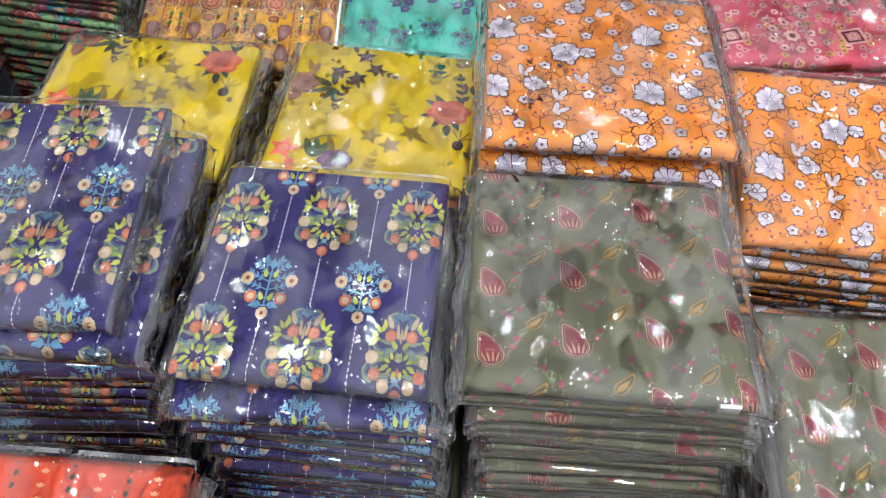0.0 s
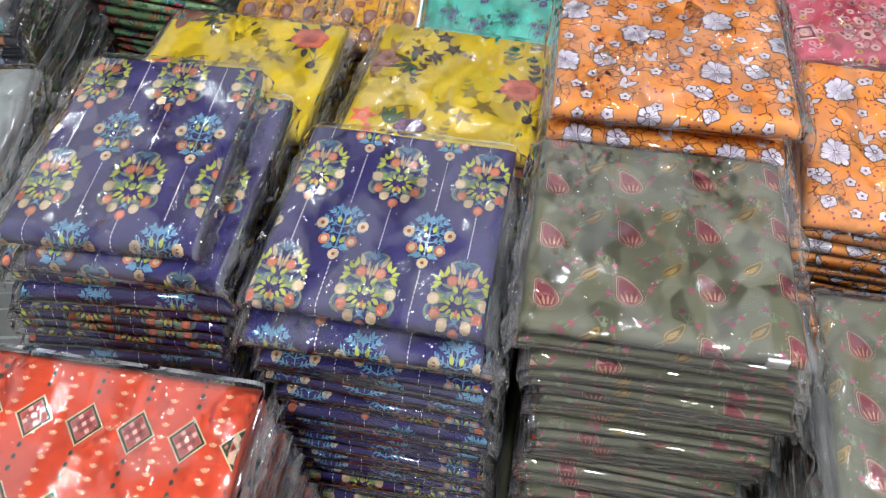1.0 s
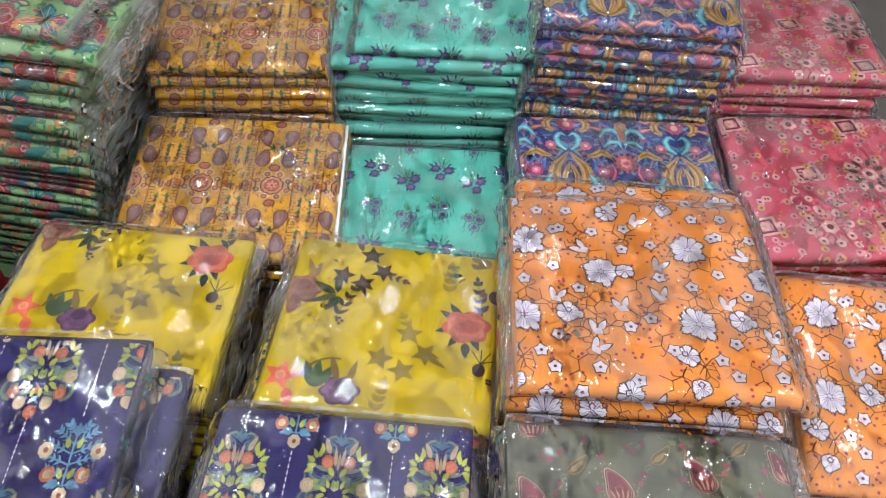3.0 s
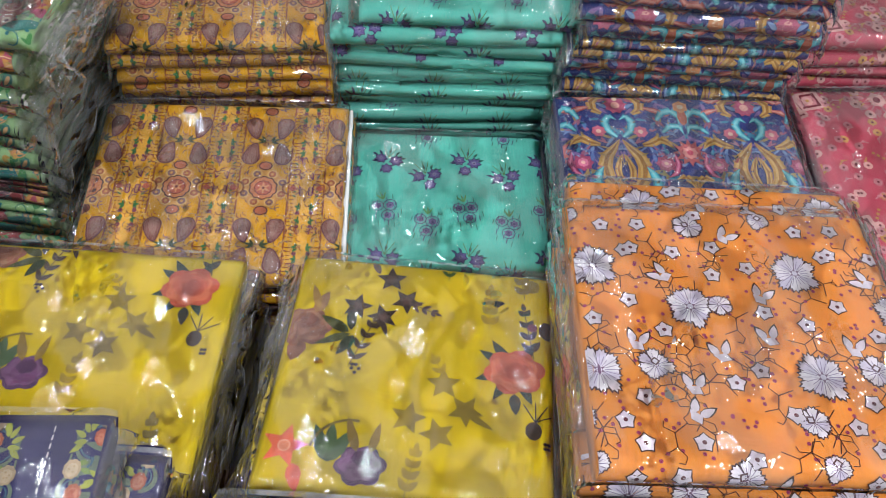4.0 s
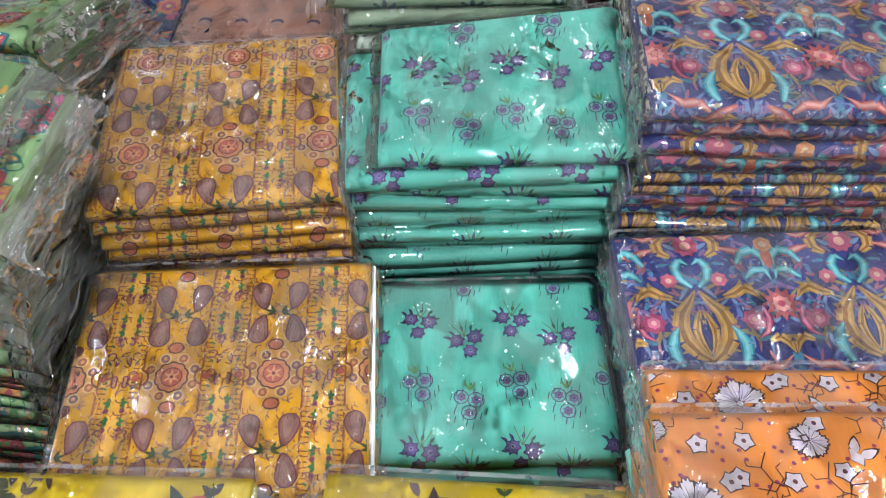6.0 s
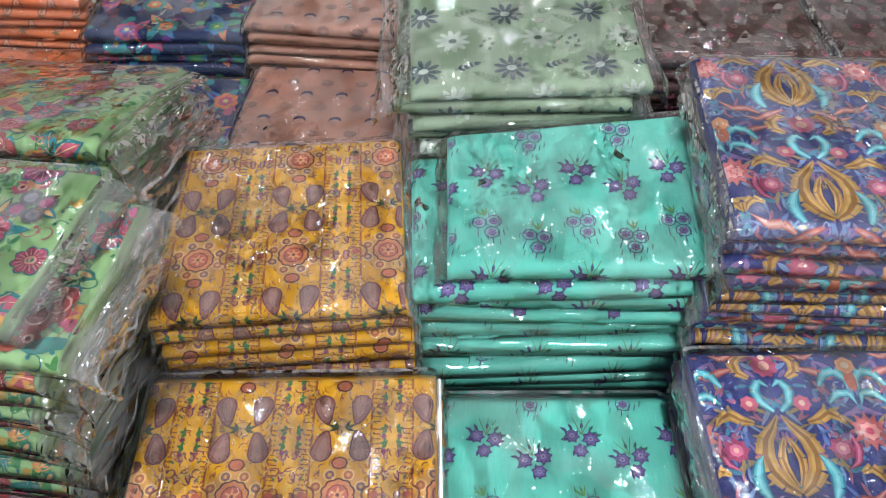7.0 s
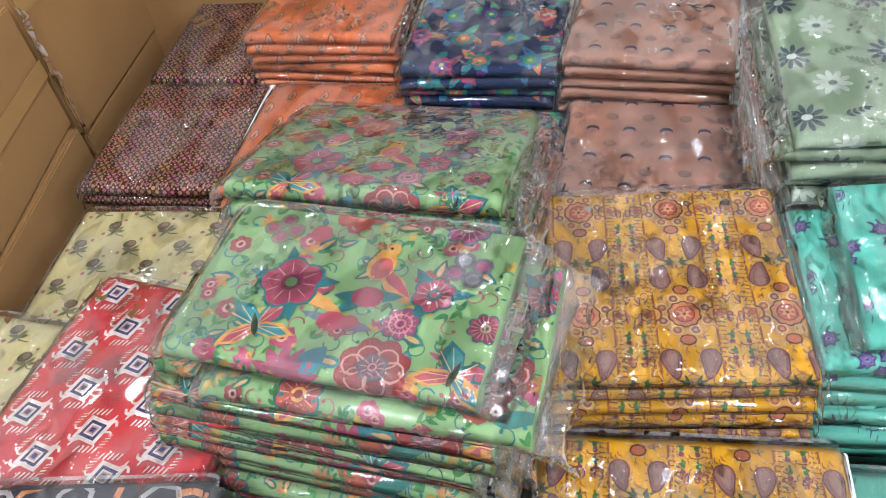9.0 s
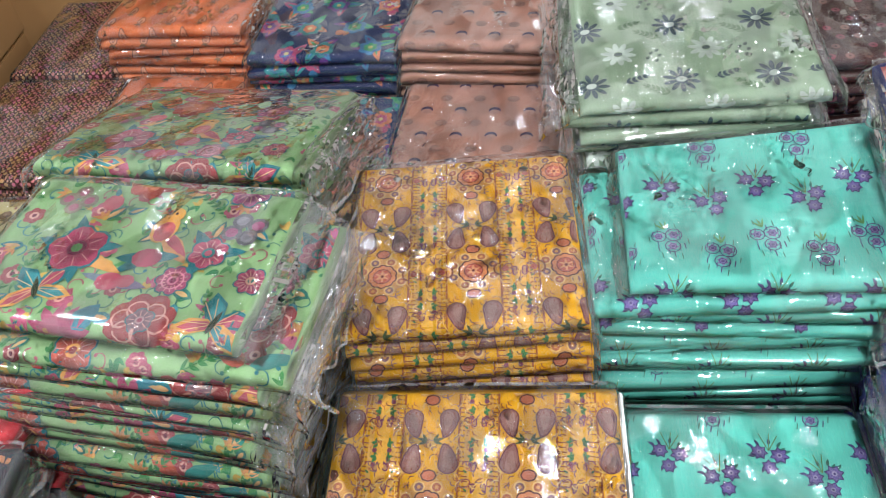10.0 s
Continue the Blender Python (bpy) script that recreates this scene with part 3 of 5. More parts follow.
def print_mustard(k, o, pu=0.116, ps=0.172):
    br, pu_, fine = lin("7a4a40"), lin("8c6a72"), lin("b0601e")
    for i, j, u, s in grid(k, pu, ps, o[0], o[1]):
        # striped ground between the columns
        for x, w, c in ((58, 7, "f0b41c"), (44, 3, "e0a838"), (72, 3, "e0a838"), (34, 1.2, "a4561c"), (82, 1.2, "a4561c")):
            k.at(u, s)
            k.poly([(x - w, -86), (x + w, -86), (x + w, 86), (x - w, 86)], lin(c))
        for n in range(28):
            for x in (40, 76):
                k.at(u, s)
                k.poly([(x - 5, -84 + n * 6), (x + 5, -85 + n * 6), (x + 5, -83.4 + n * 6), (x - 5, -82.4 + n * 6)], lin("9c5420"))
        for y in (0, 24, -8, 46, -70):
            for f in (1, -1):
                k.at(u + 0.058, s + y * 0.001, 1, 0, f)
                k.drop(6, 0, 13, 7, 0 if y % 3 else 180, lin("7c3a68"))
                k.drop(6, 0, 8, 4, 0 if y % 3 else 180, lin("c08a5c"))
                k.arc(14, 4, 5, 0, 270, 1.4, lin("8a3c54"), 6)
                k.leaf(13, -6, 7, 2.4, -50, lin("3f7f46"))
        for y in (60, 78, -52, -30):
            for f in (1, -1):
                k.at(u + 0.058, s + y * 0.001, 1, 0, f)
                for a in (20, 80, 140):
                    k.leaf(6, 0, 8, 5, -a, lin("3f7f46"))
                k.disc(9, -9, 3.4, lin("86405c"), 6)
        # fine filling
        k.base = 8
        rg = random.Random(2)
        for n in range(280):
            x, y = rg.uniform(-58, 58), rg.uniform(-86, 86)
            k.at(u + x * .001, s + y * .001, 1, rg.uniform(0, 180))
            k.line([(-4, 0), (0, 2), (4, 0)], 1.3, (fine, br, pu_, lin("c87a2c"), lin("f0cc6c"))[n % 5])
        for f in (1, -1):
            k.at(u, s, 1, 0, f)
            for y in (22, 60, 100, 140):
                k.arc(22, y, 17, -60, 240, 1.3, lin("e4b040"), 8, 1.0, 22)
        # main column
        k.base = 16
        k.at(u, s)
        k.lobed(0, 0, 34, 8, lin("d89a3a"), 0.86)
        for n in range(8):
            a = radians(45 * n + 22)
            k.disc(27 * math.cos(a), 25 * math.sin(a), 7.5, lin("e8bc64"), 8)
            k.disc(27 * math.cos(a), 25 * math.sin(a), 5.5, lin(("8c6468", "b4643c")[n % 2]), 8)
            k.disc(27 * math.cos(a), 25 * math.sin(a), 2.4, lin("d89a4a"), 6)
        k.lobed(0, 0, 20, 10, lin("5c3430"), 0.9)
        k.lobed(0, 0, 18, 10, lin("d8803a"), 0.9)
        k.disc(0, 0, 12.5, lin("8c3a2a"), 12)
        k.disc(0, 0, 11, lin("c85a38"), 12)
        for n in range(6):
            k.leaf(0, 0, 10, 3.4, 60 * n, lin("e8a060"))
        k.disc(0, 0, 2.4, lin("7c2c20"), 6)
        for y in (37, -37):
            k.disc(0, y, 10, lin("6c3a2c"), 8, 8)
            k.disc(0, y, 8, lin("c86a3c"), 8, 6)
        for f in (1, -1):
            k.at(u, s, 1, 0, f)
            for y, t in ((101, 180), (61, 0)):
                k.drop(22, y + (10 if t else -10), 41, 25, t, lin("744046"), -0.2 if t else 0.2)
                k.drop(22, y + (10 if t else -10), 37, 21.5, t, lin("96645c"), -0.2 if t else 0.2)
                k.drop(21, y + (11 if t else -11), 28, 12, t, lin("a67c70"), -0.2 if t else 0.2)
            for q in range(11):
                a = 33 * q
                k.line([(22 + 13 * math.cos(radians(a)), 103 + 13 * math.sin(radians(a))), (22 + 16 * math.cos(radians(a)), 103 + 16 * math.sin(radians(a)))], 1.2, lin("8c4420"))
                k.line([(22 + 13 * math.cos(radians(a)), 59 + 13 * math.sin(radians(a))), (22 + 16 * math.cos(radians(a)), 59 + 16 * math.sin(radians(a)))], 1.2, lin("8c4420"))
            for a, l in ((-30, 12), (-70, 14), (-110, 12)):
                k.leaf(4, 80, l, 4, a, lin("4c5a34"))
            k.arc(36, 0, 10, 100, 260, 2.4, lin("8c4a24"), 6)
            k.disc(40, 0, 5, lin("b8563a"), 7)
        k.base = 0
        k.at(u, s + 0.081)
        k.poly([(9, 0), (0, 12), (-9, 0), (0, -12)], lin("c89a3c"))
        k.ring(0, 0, 10, 1.2, lin("9c641e"), 8)
    return


def posy(k, u, s, kind, turn=0):
    k.at(u, s, 1.08, turn)
    vi, dv, gr = lin("7462a0"), lin("4a3c74"), lin("3c9a78")
    if kind == 0:
        for x, y, a in ((-20, 8, 60), (-16, 18, 40), (18, 12, -50), (0, 22, 0), (22, 0, -80), (-22, -4, 95), (6, -20, 190), (14, 20, -30), (-8, -22, 170), (26, 10, -60), (-26, 14, 70)):
            k.leaf(x * 0.62, y * 0.62, 8.5, 3.6, a, lin("2f7a68") if x > 0 else lin("4a4a78"))
        for a in (-25, 0, 20):
            k.line([(0, 6), (26 * math.sin(radians(a)), 6 + 22 * math.cos(radians(a)))], 1, lin("6a9a5c"))
        for x, y, r in ((-10, 3, 10), (11, 2, 11), (1, -14, 9.5)):
            k.flower(x, y, r, 7, dv, None, 0.3, 6, 10)
            k.flower(x, y, r * 0.82, 7, vi, lin("a89cc0"), 0.34, 4.4, 10)
            k.disc(x, y, 1.4, dv, 6)
    else:
        for n in range(18):
            a = 360 * n / 18
            q = 17 + 5 * (n % 3)
            k.line([(0.75 * q * math.cos(radians(a)) - 1, q * math.sin(radians(a)) - 4), (0.75 * q * math.cos(radians(a)) + 1, q * math.sin(radians(a)) + 4)], 1.2, lin(("5c7a98", "5a4a80", "4a8a78")[n % 3]))
        for x, y, r in ((-8, 9, 8), (8, 5, 9), (0, -10, 8.5)):
            k.ring(x, y, r, 1.1, lin("5a4a80"), 10)
            k.flower(x, y, r * 0.8, 6, lin("9486b4"), lin("5a4a80"), 0.3, 4)
            k.ring(x, y, r * 0.45, 0.9, dv, 8)
        for a in (30, 0, -30):
            k.leaf(2, 16, 14, 2.4, a, lin("6aa860"))


def print_mint(k, o, pu=0.115, ps=0.172):
    for i, j, u, s in grid(k, pu, ps, o[0], o[1]):
        posy(k, u, s, 1, 0)
        posy(k, u, s - ps / 2, 0, 15)
        posy(k, u + pu / 2, s - ps * 0.34, 0, -10)
        posy(k, u + pu / 2, s - ps * 0.86, 1, 20)


def swoosh(k, pts, w, cols):
    for q, c in zip((1.0, 0.66, 0.3), cols):
        n = len(pts) - 1
        k.k += 1
        for i, ((ax, ay), (bx, by)) in enumerate(zip(pts, pts[1:])):
            ln = math.hypot(bx - ax, by - ay)
            nx, ny = -(by - ay) / ln / 2, (bx - ax) / ln / 2
            f = lambda t: w * q * max(0.06, math.sin(math.pi * min(1, t * 0.9 + 0.1)) ** 0.8)
            w0, w1 = f(i / n), f((i + 1) / n)
            k._add([(ax + nx * w0, ay + ny * w0), (ax - nx * w0, ay - ny * w0), (bx - nx * w1, by - ny * w1), (bx + nx * w1, by + ny * w1)], lin(c))


def print_damask(k, o, pu=0.19, ps=0.195):
    gold, aqua, pink, mag = ("c8963c", "d8ae5c", "a87430"), ("2c8aa4", "5cc8d4", "8fe0e4"), ("a8484c", "d8746c", "e8a898"), ("8c2c5c", "c4487c", "e078a0")
    for i, j, u, s in grid(k, pu, ps, o[0], o[1]):
        rg = random.Random(6)
        for n in range(150):
            x, y = rg.uniform(0, 95), rg.uniform(-70, 125)
            c = lin(("5a78b4", "8a6aa4", "3c8cac", "b06480", "a8905c", "7c9ccc")[n % 6])
            a, l, w = rg.uniform(0, 360), rg.uniform(10, 26), rg.uniform(3, 7)
            for f in (1, -1):
                k.at(u, s, 1, 0, f)
                k.leaf(x, y, l, w, a, c)
        k.base = 3
        for f in (1, -1):
            k.at(u, s, 1, 0, f)
            swoosh(k, [(1, -44), (14, -34), (25, -18), (28, 0), (23, 18), (12, 32), (2, 48)], 21, gold)
            swoosh(k, [(2, -36), (8, -20), (10, -4), (5, 12), (1, 22)], 11, gold)
            k.line([(1, -30), (5, -10), (3, 10)], 1.6, lin("2c3466"))
            swoosh(k, [(34, -50), (40, -38), (42, -24), (37, -10), (30, 0)], 16, aqua)
            swoosh(k, [(4, 52), (16, 64), (20, 80), (12, 92), (2, 84)], 13, aqua)
            swoosh(k, [(30, 38), (44, 42), (56, 50), (66, 44), (74, 34)], 15, gold)
            swoosh(k, [(22, 96), (34, 104), (36, 118), (26, 128), (14, 126)], 15, gold)
            swoosh(k, [(16, 140), (32, 132), (48, 122), (64, 128)], 11, pink)
            swoosh(k, [(40, 108), (54, 104), (70, 96), (84, 100)], 11, pink)
            swoosh(k, [(56, 84), (66, 100), (80, 104), (90, 92), (88, 78)], 14, aqua)
            swoosh(k, [(62, 62), (74, 74), (88, 74), (92, 60)], 12, aqua)
            swoosh(k, [(44, -62), (58, -52), (74, -54), (90, -40)], 12, pink)
            swoosh(k, [(72, 24), (76, 6), (70, -10), (58, -18)], 10, mag)
            swoosh(k, [(70, -22), (82, -16), (90, -24), (94, -38)], 12, gold)
            k.flower(30, 62, 11, 7, lin("d0607c"), lin("e8c0a8"), 0.35)
            k.flower(58, 6, 15, 8, lin("b0406c"), lin("e088a0"), 0.5)
            k.flower(58, 6, 8, 6, lin("e0789c"), lin("f0c0b0"), 0.4)
            for n in range(7):
                k.leaf(48 + n * 6, 18 + 5 * (n % 3), 7, 2, 40 * n, lin("8fb0d0"))
                k.leaf(40 + n * 7, 80 + 8 * (n % 2), 7, 2, 55 * n, lin("7c9ccc"))
                k.leaf(10 + n * 8, -62 + 7 * (n % 3), 7, 2, 35 * n, lin("a88cc0"))
        k.base = 60
        k.at(u, s + 0.112)
        k.flower(0, 0, 17, 9, lin("c45a7c"), lin("e8b0a0"), 0.4)
        k.disc(0, 12, 4, lin("e8d0b0"), 7)
        k.at(u + pu / 2, s + 0.026)
        k.flower(0, 0, 24, 12, lin("d06a6c"), lin("a83c5c"), 0.5, 8)
        k.flower(0, 0, 12, 8, lin("e8a098"), lin("d0506c"), 0.4)
        k.at(u + pu / 2, s + 0.097)
        k.leaf(0, -22, 42, 14, 0, lin("c86a4c"))
        k.flower(0, 14, 12, 6, lin("e09a60"), lin("e8d0a8"), 0.4)


def print_pink(k, o):
    pale, blush, yel, dk = lin("e8b0a8"), lin("d88a90"), lin("d8a04c"), lin("7a1f30")
    for i, j, u, s in grid(k, 0.215, 0.235, o[0], o[1]):
        for du, ds in ((0, 0), (0.1075, 0.1175)):
            k.at(u + du, s + ds, 1, 12)
            for r, c in ((23, pale), (17, dk), (12, blush)):
                k.poly([(-r, -r * 0.8), (r, -r * 0.8), (r, r * 0.8), (-r, r * 0.8)], c)
            k.flower(0, 0, 10, 6, pale, yel)
            for sx in (-1, 1):
                for sy in (-1, 1):
                    for n in range(3):
                        k.disc(sx * (30 + 5 * n), sy * (10 + 6 * n), 3, yel, 4)
            k.at(u + du + 0.1075, s + ds, 1, 12)
            for n in range(8):
                a = 45 * n
                k.line([(8 * math.cos(radians(a)), 8 * math.sin(radians(a))), (44 * math.cos(radians(a)), 40 * math.sin(radians(a)))], 2, blush)
                k.leaf(18 * math.cos(radians(a + 20)), 18 * math.sin(radians(a + 20)), 20, 9, a - 90 + 20, lin("4a4436") if du else blush)
                k.flower(36 * math.cos(radians(a)), 34 * math.sin(radians(a)), 9, 5, pale, dk)
            k.flower(0, 0, 15, 6, pale, dk, 0.4)
        rg = random.Random(8)
        for n in range(150):
            k.at(u + rg.uniform(-.1, .11), s + rg.uniform(-.11, .12), 1, rg.uniform(0, 90))
            c = (pale, blush, yel, lin("e09098"))[n % 4]
            if n % 3:
                k.flower(0, 0, 7, 4, c, dk)
            else:
                k.line([(-8, 0), (0, 3), (8, 0)], 2, c)
                k.disc(0, 3, 2.6, c, 6)


def bloom(k, x, y, r, c1, c2, c3, n=5):
    k.lobed(x, y, r * 1.1, n, H["petrol"], 0.78)
    k.lobed(x, y, r, n, lin(c1), 0.78)
    k.lobed(x, y, r * 0.72, n, tuple(0.8 * c for c in lin(c1)), 0.8)
    for q in range(n * 2):
        a = math.pi * q / n
        k.line([(x + 0.4 * r * math.cos(a), y + 0.4 * r * math.sin(a)), (x + 0.82 * r * math.cos(a), y + 0.82 * r * math.sin(a))], 1.1, lin("e8a8a0"))
    k.disc(x, y, r * 0.34, lin(c2), 9)
    k.disc(x, y, r * 0.2, lin(c3), 7)


def bird(k, f=1):
    k.leaf(8, 0, 62, 24, -112, lin("e09a50"))
    k.leaf(6, 2, 56, 14, -108, lin("c8485c"))
    k.disc(0, 6, 17, lin("e8a838"), 12, 24, 20)
    k.disc(3, 2, 13, lin("d05a5c"), 10, 17, 20)
    k.disc(-6, 30, 12, lin("e8a838"), 10)
    k.disc(-7, 32, 2.4, H["ink"], 6)
    k.leaf(-14, 32, 12, 6, 100, lin("c85a38"))
    for n in range(6):
        k.arc(-12, -8 + 6 * n, 6, 120, 220, 1.4, lin("6a5a1c"), 4)


def butterfly(k):
    for f in (1, -1):
        k.leaf(0, 0, 46, 26, -42 * f - 10, H["petrol"], 0.6)
        k.leaf(2, 1, 38, 17, -42 * f - 10, lin("c04a68") if f > 0 else lin("2f9aa0"), 0.6)
        k.leaf(0, 0, 48, 22, -115 * f, lin("e8a848"), 0.6)
        k.leaf(0, -1, 40, 15, -115 * f, lin("3c9aa0") if f > 0 else lin("c85a6c"), 0.6)
        for a in (-30, -52, -105, -125):
            k.line([(0, 0), (-36 * math.sin(radians(a * f)), 36 * math.cos(radians(a * f)))], 1.2, lin("f0c890"))
    k.leaf(0, -14, 34, 8, 4, lin("3c4a34"))


def print_green(k, o):
    """Large folk flowers, birds and butterflies, each about a hand wide."""
    for i, j, u0, s0 in grid(k, 0.345, 0.31, o[0], o[1]):
        def at(u, s, turn=0, sc=0.92, f=1):
            k.at(u0 + u, s0 + s, sc, turn, f)
        rg = random.Random(3)
        for n in range(240):
            at(rg.uniform(-.17, .17), rg.uniform(0, .31), rg.uniform(0, 360))
            c = ("2f7f70", "3f8f5c", "b8606c", "d8b048", "2c8a94", "4a9a50")[n % 6]
            if n % 2:
                k.leaf(0, 0, 16, 7, 0, lin(c))
                k.leaf(0, 0, 12, 5, 55, lin(c))
            else:
                k.arc(0, 0, 9, 0, 240, 2, lin(c), 6, 0.5)
                k.disc(-2, -7, 2.6, lin(c), 6)
        k.base = 6
        for u, s, t in ((-.11, .055, -20), (.13, .03, 25), (.08, .18, 60), (-.14, .24, 10), (.02, .27, -60)):
            at(u, s, t)
            branch(k, 0, -30, 0, 62, 6, lin("3f8a4c"), 5, 14)
        k.base = 10
        for n in range(84):
            at(rg.uniform(-.17, .17), rg.uniform(0, .31), rg.uniform(0, 360), rg.uniform(.7, 1.1))
            c = ("b8506c", "2c8a94", "d8904c", "a84a50", "2f7f70", "c8587c")[n % 6]
            if n % 3 == 0:
                k.lobed(0, 0, 13, 6, lin(c), 0.8)
                k.disc(0, 0, 6, lin("e0a898"), 7)
                k.disc(0, 0, 3, lin("7a3048"), 6)
            elif n % 3 == 1:
                k.leaf(0, -14, 30, 14, 0, lin(c))
                k.leaf(0, -10, 22, 6, 0, lin("e0b070"))
            else:
                for a in (-60, -20, 20, 60):
                    k.leaf(0, 0, 18, 6, a, lin(c))
                k.disc(0, 0, 4, lin("d8b048"), 6)
        k.base = 20
        at(-.06, .102)
        for a in (80, -80, 20, 200):
            k.leaf(0, 0, 58, 20, a, H["petrol"])
        k.leaf(10, -8, 70, 18, -110, lin("e0a048"))
        bloom(k, 0, 0, 37, "b83a62", "7a2448", "5f9a58")
        at(.094, .111)
        for a in (40, 160, 280):
            k.leaf(0, 0, 46, 18, a, H["petrol"])
        bloom(k, 0, 0, 24, "bc4466", "2f8a8a", "d8607c", 6)
        at(.028, .097)
        for a in (95, -80, 130):
            k.leaf(0, 0, 40, 17, a, H["petrol"])
        k.disc(0, 0, 19, lin("c04060"), 10, 15)
        at(.072, .07)
        bloom(k, 0, 0, 21, "b04a72", "e0809a", "8a3058", 7)
        k.ring(0, 0, 13, 2, lin("e890a4"), 9)
        at(.062, .014)
        k.lobed(0, 0, 41, 8, lin("a83a3c"), 0.85)
        for q in range(6):
            k.ring(22 * math.cos(q), 17 * math.sin(q), 12, 2.4, lin("e0a090"), 9)
        bloom(k, 0, 2, 16, "94707c", "c8a0a0", "a83a58", 5)
        at(-.024, .004)
        for a in (70, 40, 10, -20, -50, -75):
            k.leaf(0, -16, 42, 17, a, lin("b84a70"))
        k.leaf(18, -6, 40, 30, -28, lin("2c8a9a"))
        at(.005, .061)
        k.leaf(0, 0, 46, 16, -95, lin("8a7a9c"))
        k.leaf(0, 0, 44, 12, 80, lin("7a8a9a"))
        k.disc(-4, 0, 17, lin("d04a68"), 9, 14)
        k.disc(16, 2, 12, lin("d0566c"), 8, 10)
        at(.026, .136, -22)
        bird(k)
        at(-.073, .041, 20)
        butterfly(k)
        at(.14, .02, -15)
        butterfly(k)
        at(.12, .15)
        for q in range(4):
            k.disc(16 * math.cos(q * 1.57 + .5), 15 * math.sin(q * 1.57 + .5), 13, lin("7c7a80"), 9)
            k.disc(16 * math.cos(q * 1.57 + .5), 15 * math.sin(q * 1.57 + .5), 8, lin(("b8628a", "9c98a0")[q % 2]), 8)
        at(-.1, .175)
        for q in range(4):
            k.disc(15 * math.cos(q * 1.57), 14 * math.sin(q * 1.57), 12, lin("8a8068"), 9)
            k.disc(15 * math.cos(q * 1.57), 14 * math.sin(q * 1.57), 7, lin("a84a68"), 7)
        at(-.055, .175)
        k.disc(0, 0, 14, lin("c8485c"), 9)
        k.leaf(0, 12, 16, 8, 20, H["petrol"])
        at(-.02, .22)
        for a in (85, -85):
            k.leaf(0, 0, 66, 34, a, lin("2c8494"))
        k.lobed(0, 0, 38, 7, lin("b85040"), 0.8)
        k.lobed(0, 0, 22, 7, lin("d88060"), 0.8)
        at(.105, .21)
        bloom(k, 0, 0, 28, "a8487c", "d0809c", "e0b0a0", 7)
        at(.07, .27)
        k.leaf(-6, 0, 50, 22, 60, lin("c85a3c"))
        k.leaf(0, 0, 54, 20, -70, lin("2f8a80"))
        at(-.12, .27)
        bloom(k, 0, 0, 26, "c0503c", "e0a048", "8a3030", 6)
        at(.155, .08)
        bloom(k, 0, 0, 19, "b8486c", "e0a890", "3c8a80", 8)


def print_ikat(k, o):
    """White ragged diamonds with a dark square inside, in slanting rows."""
    w, bl, tan = lin("e8d8d0"), lin("34306a"), lin("dca890")
    for i, j, u, s in grid(k, 0.104, 0.05, o[0], o[1], stagger=0.5):
        for f in (1, -1):
            k.at(u, s, 0.88, 0 if f > 0 else 180)
            k.line([(10, 12), (19, 20), (27, 21), (31, 14)], 7, w, 0.5)
            k.line([(19, 20), (22, 30)], 4, w, 0.5)
            k.line([(20, 2), (28, 4), (32, -2)], 4, w, 0.5)
            for n in range(5):
                k.line([(-24 + n * 7, 20 + 1.5 * n), (-20 + n * 7, 31 + 1.5 * n)], 2.6, w, 0.7)
                k.line([(22 + 1.5 * n, -22 + n * 5), (31 + n, -19 + n * 5)], 2.2, w if n % 2 else tan, 0.7)
        k.at(u, s, 0.88)
        k.k = 24
        for a, c in ((1.0, w), (0.7, bl), (0.46, w), (0.33, lin("b8948c")), (0.2, bl)):
            k.poly([(24 * a, 17 * a), (-15 * a, 21 * a), (-24 * a, -17 * a), (15 * a, -21 * a)], c)


def print_cream(k, o):
    for i, j, u, s in grid(k, 0.09, 0.043, o[0], o[1], stagger=0.5):
        k.at(u, s, 1.3, 15 * ((i + j) % 3))
        k.disc(0, 4, 9, lin("6a5c48"), 8, 7)
        k.disc(2, 5, 5, lin("8c7460"), 6)
        k.line([(0, -2), (4, -14), (14, -20)], 1.6, lin("6a6a48"))
        for a in (60, 120, -60, -100):
            k.leaf(2, -8, 13, 5, a, lin("7a7448"))
        k.disc(-14, -8, 3, lin("a8605c"), 6)
        k.disc(14, 10, 2.4, lin("a8605c"), 6)


def print_brown(k, o):
    """A close lattice of small blossoms, bars and squares."""
    for i, j, u, s in grid(k, 0.031, 0.0155, o[0], o[1], stagger=0.5):
        k.at(u, s, 1.3)
        c = ("d07068", "b87050", "b88848", "c86078")[(i + 2 * j) % 4]
        if j % 2:
            for x, y in ((0, 5.5), (6, 0), (0, -5.5), (-6, 0)):
                k.disc(x, y, 3.3, lin(c), 6)
            k.disc(0, 0, 2.4, lin("6c2c34"), 5)
            for x, y in ((9, 5), (-9, 5), (9, -5), (-9, -5)):
                k.disc(x, y, 1.7, lin("d8a078"), 5)
        else:
            for x in (-7, 7):
                k.line([(x, -5.5), (x, 5.5)], 2.6, lin(c))
            k.line([(-9, 0), (9, 0)], 2.2, lin("b08448"))
            k.poly([(4, 0), (0, 4.6), (-4, 0), (0, -4.6)], lin("c05a70"))
            k.disc(0, 0, 1.5, lin("3a1812"), 5)


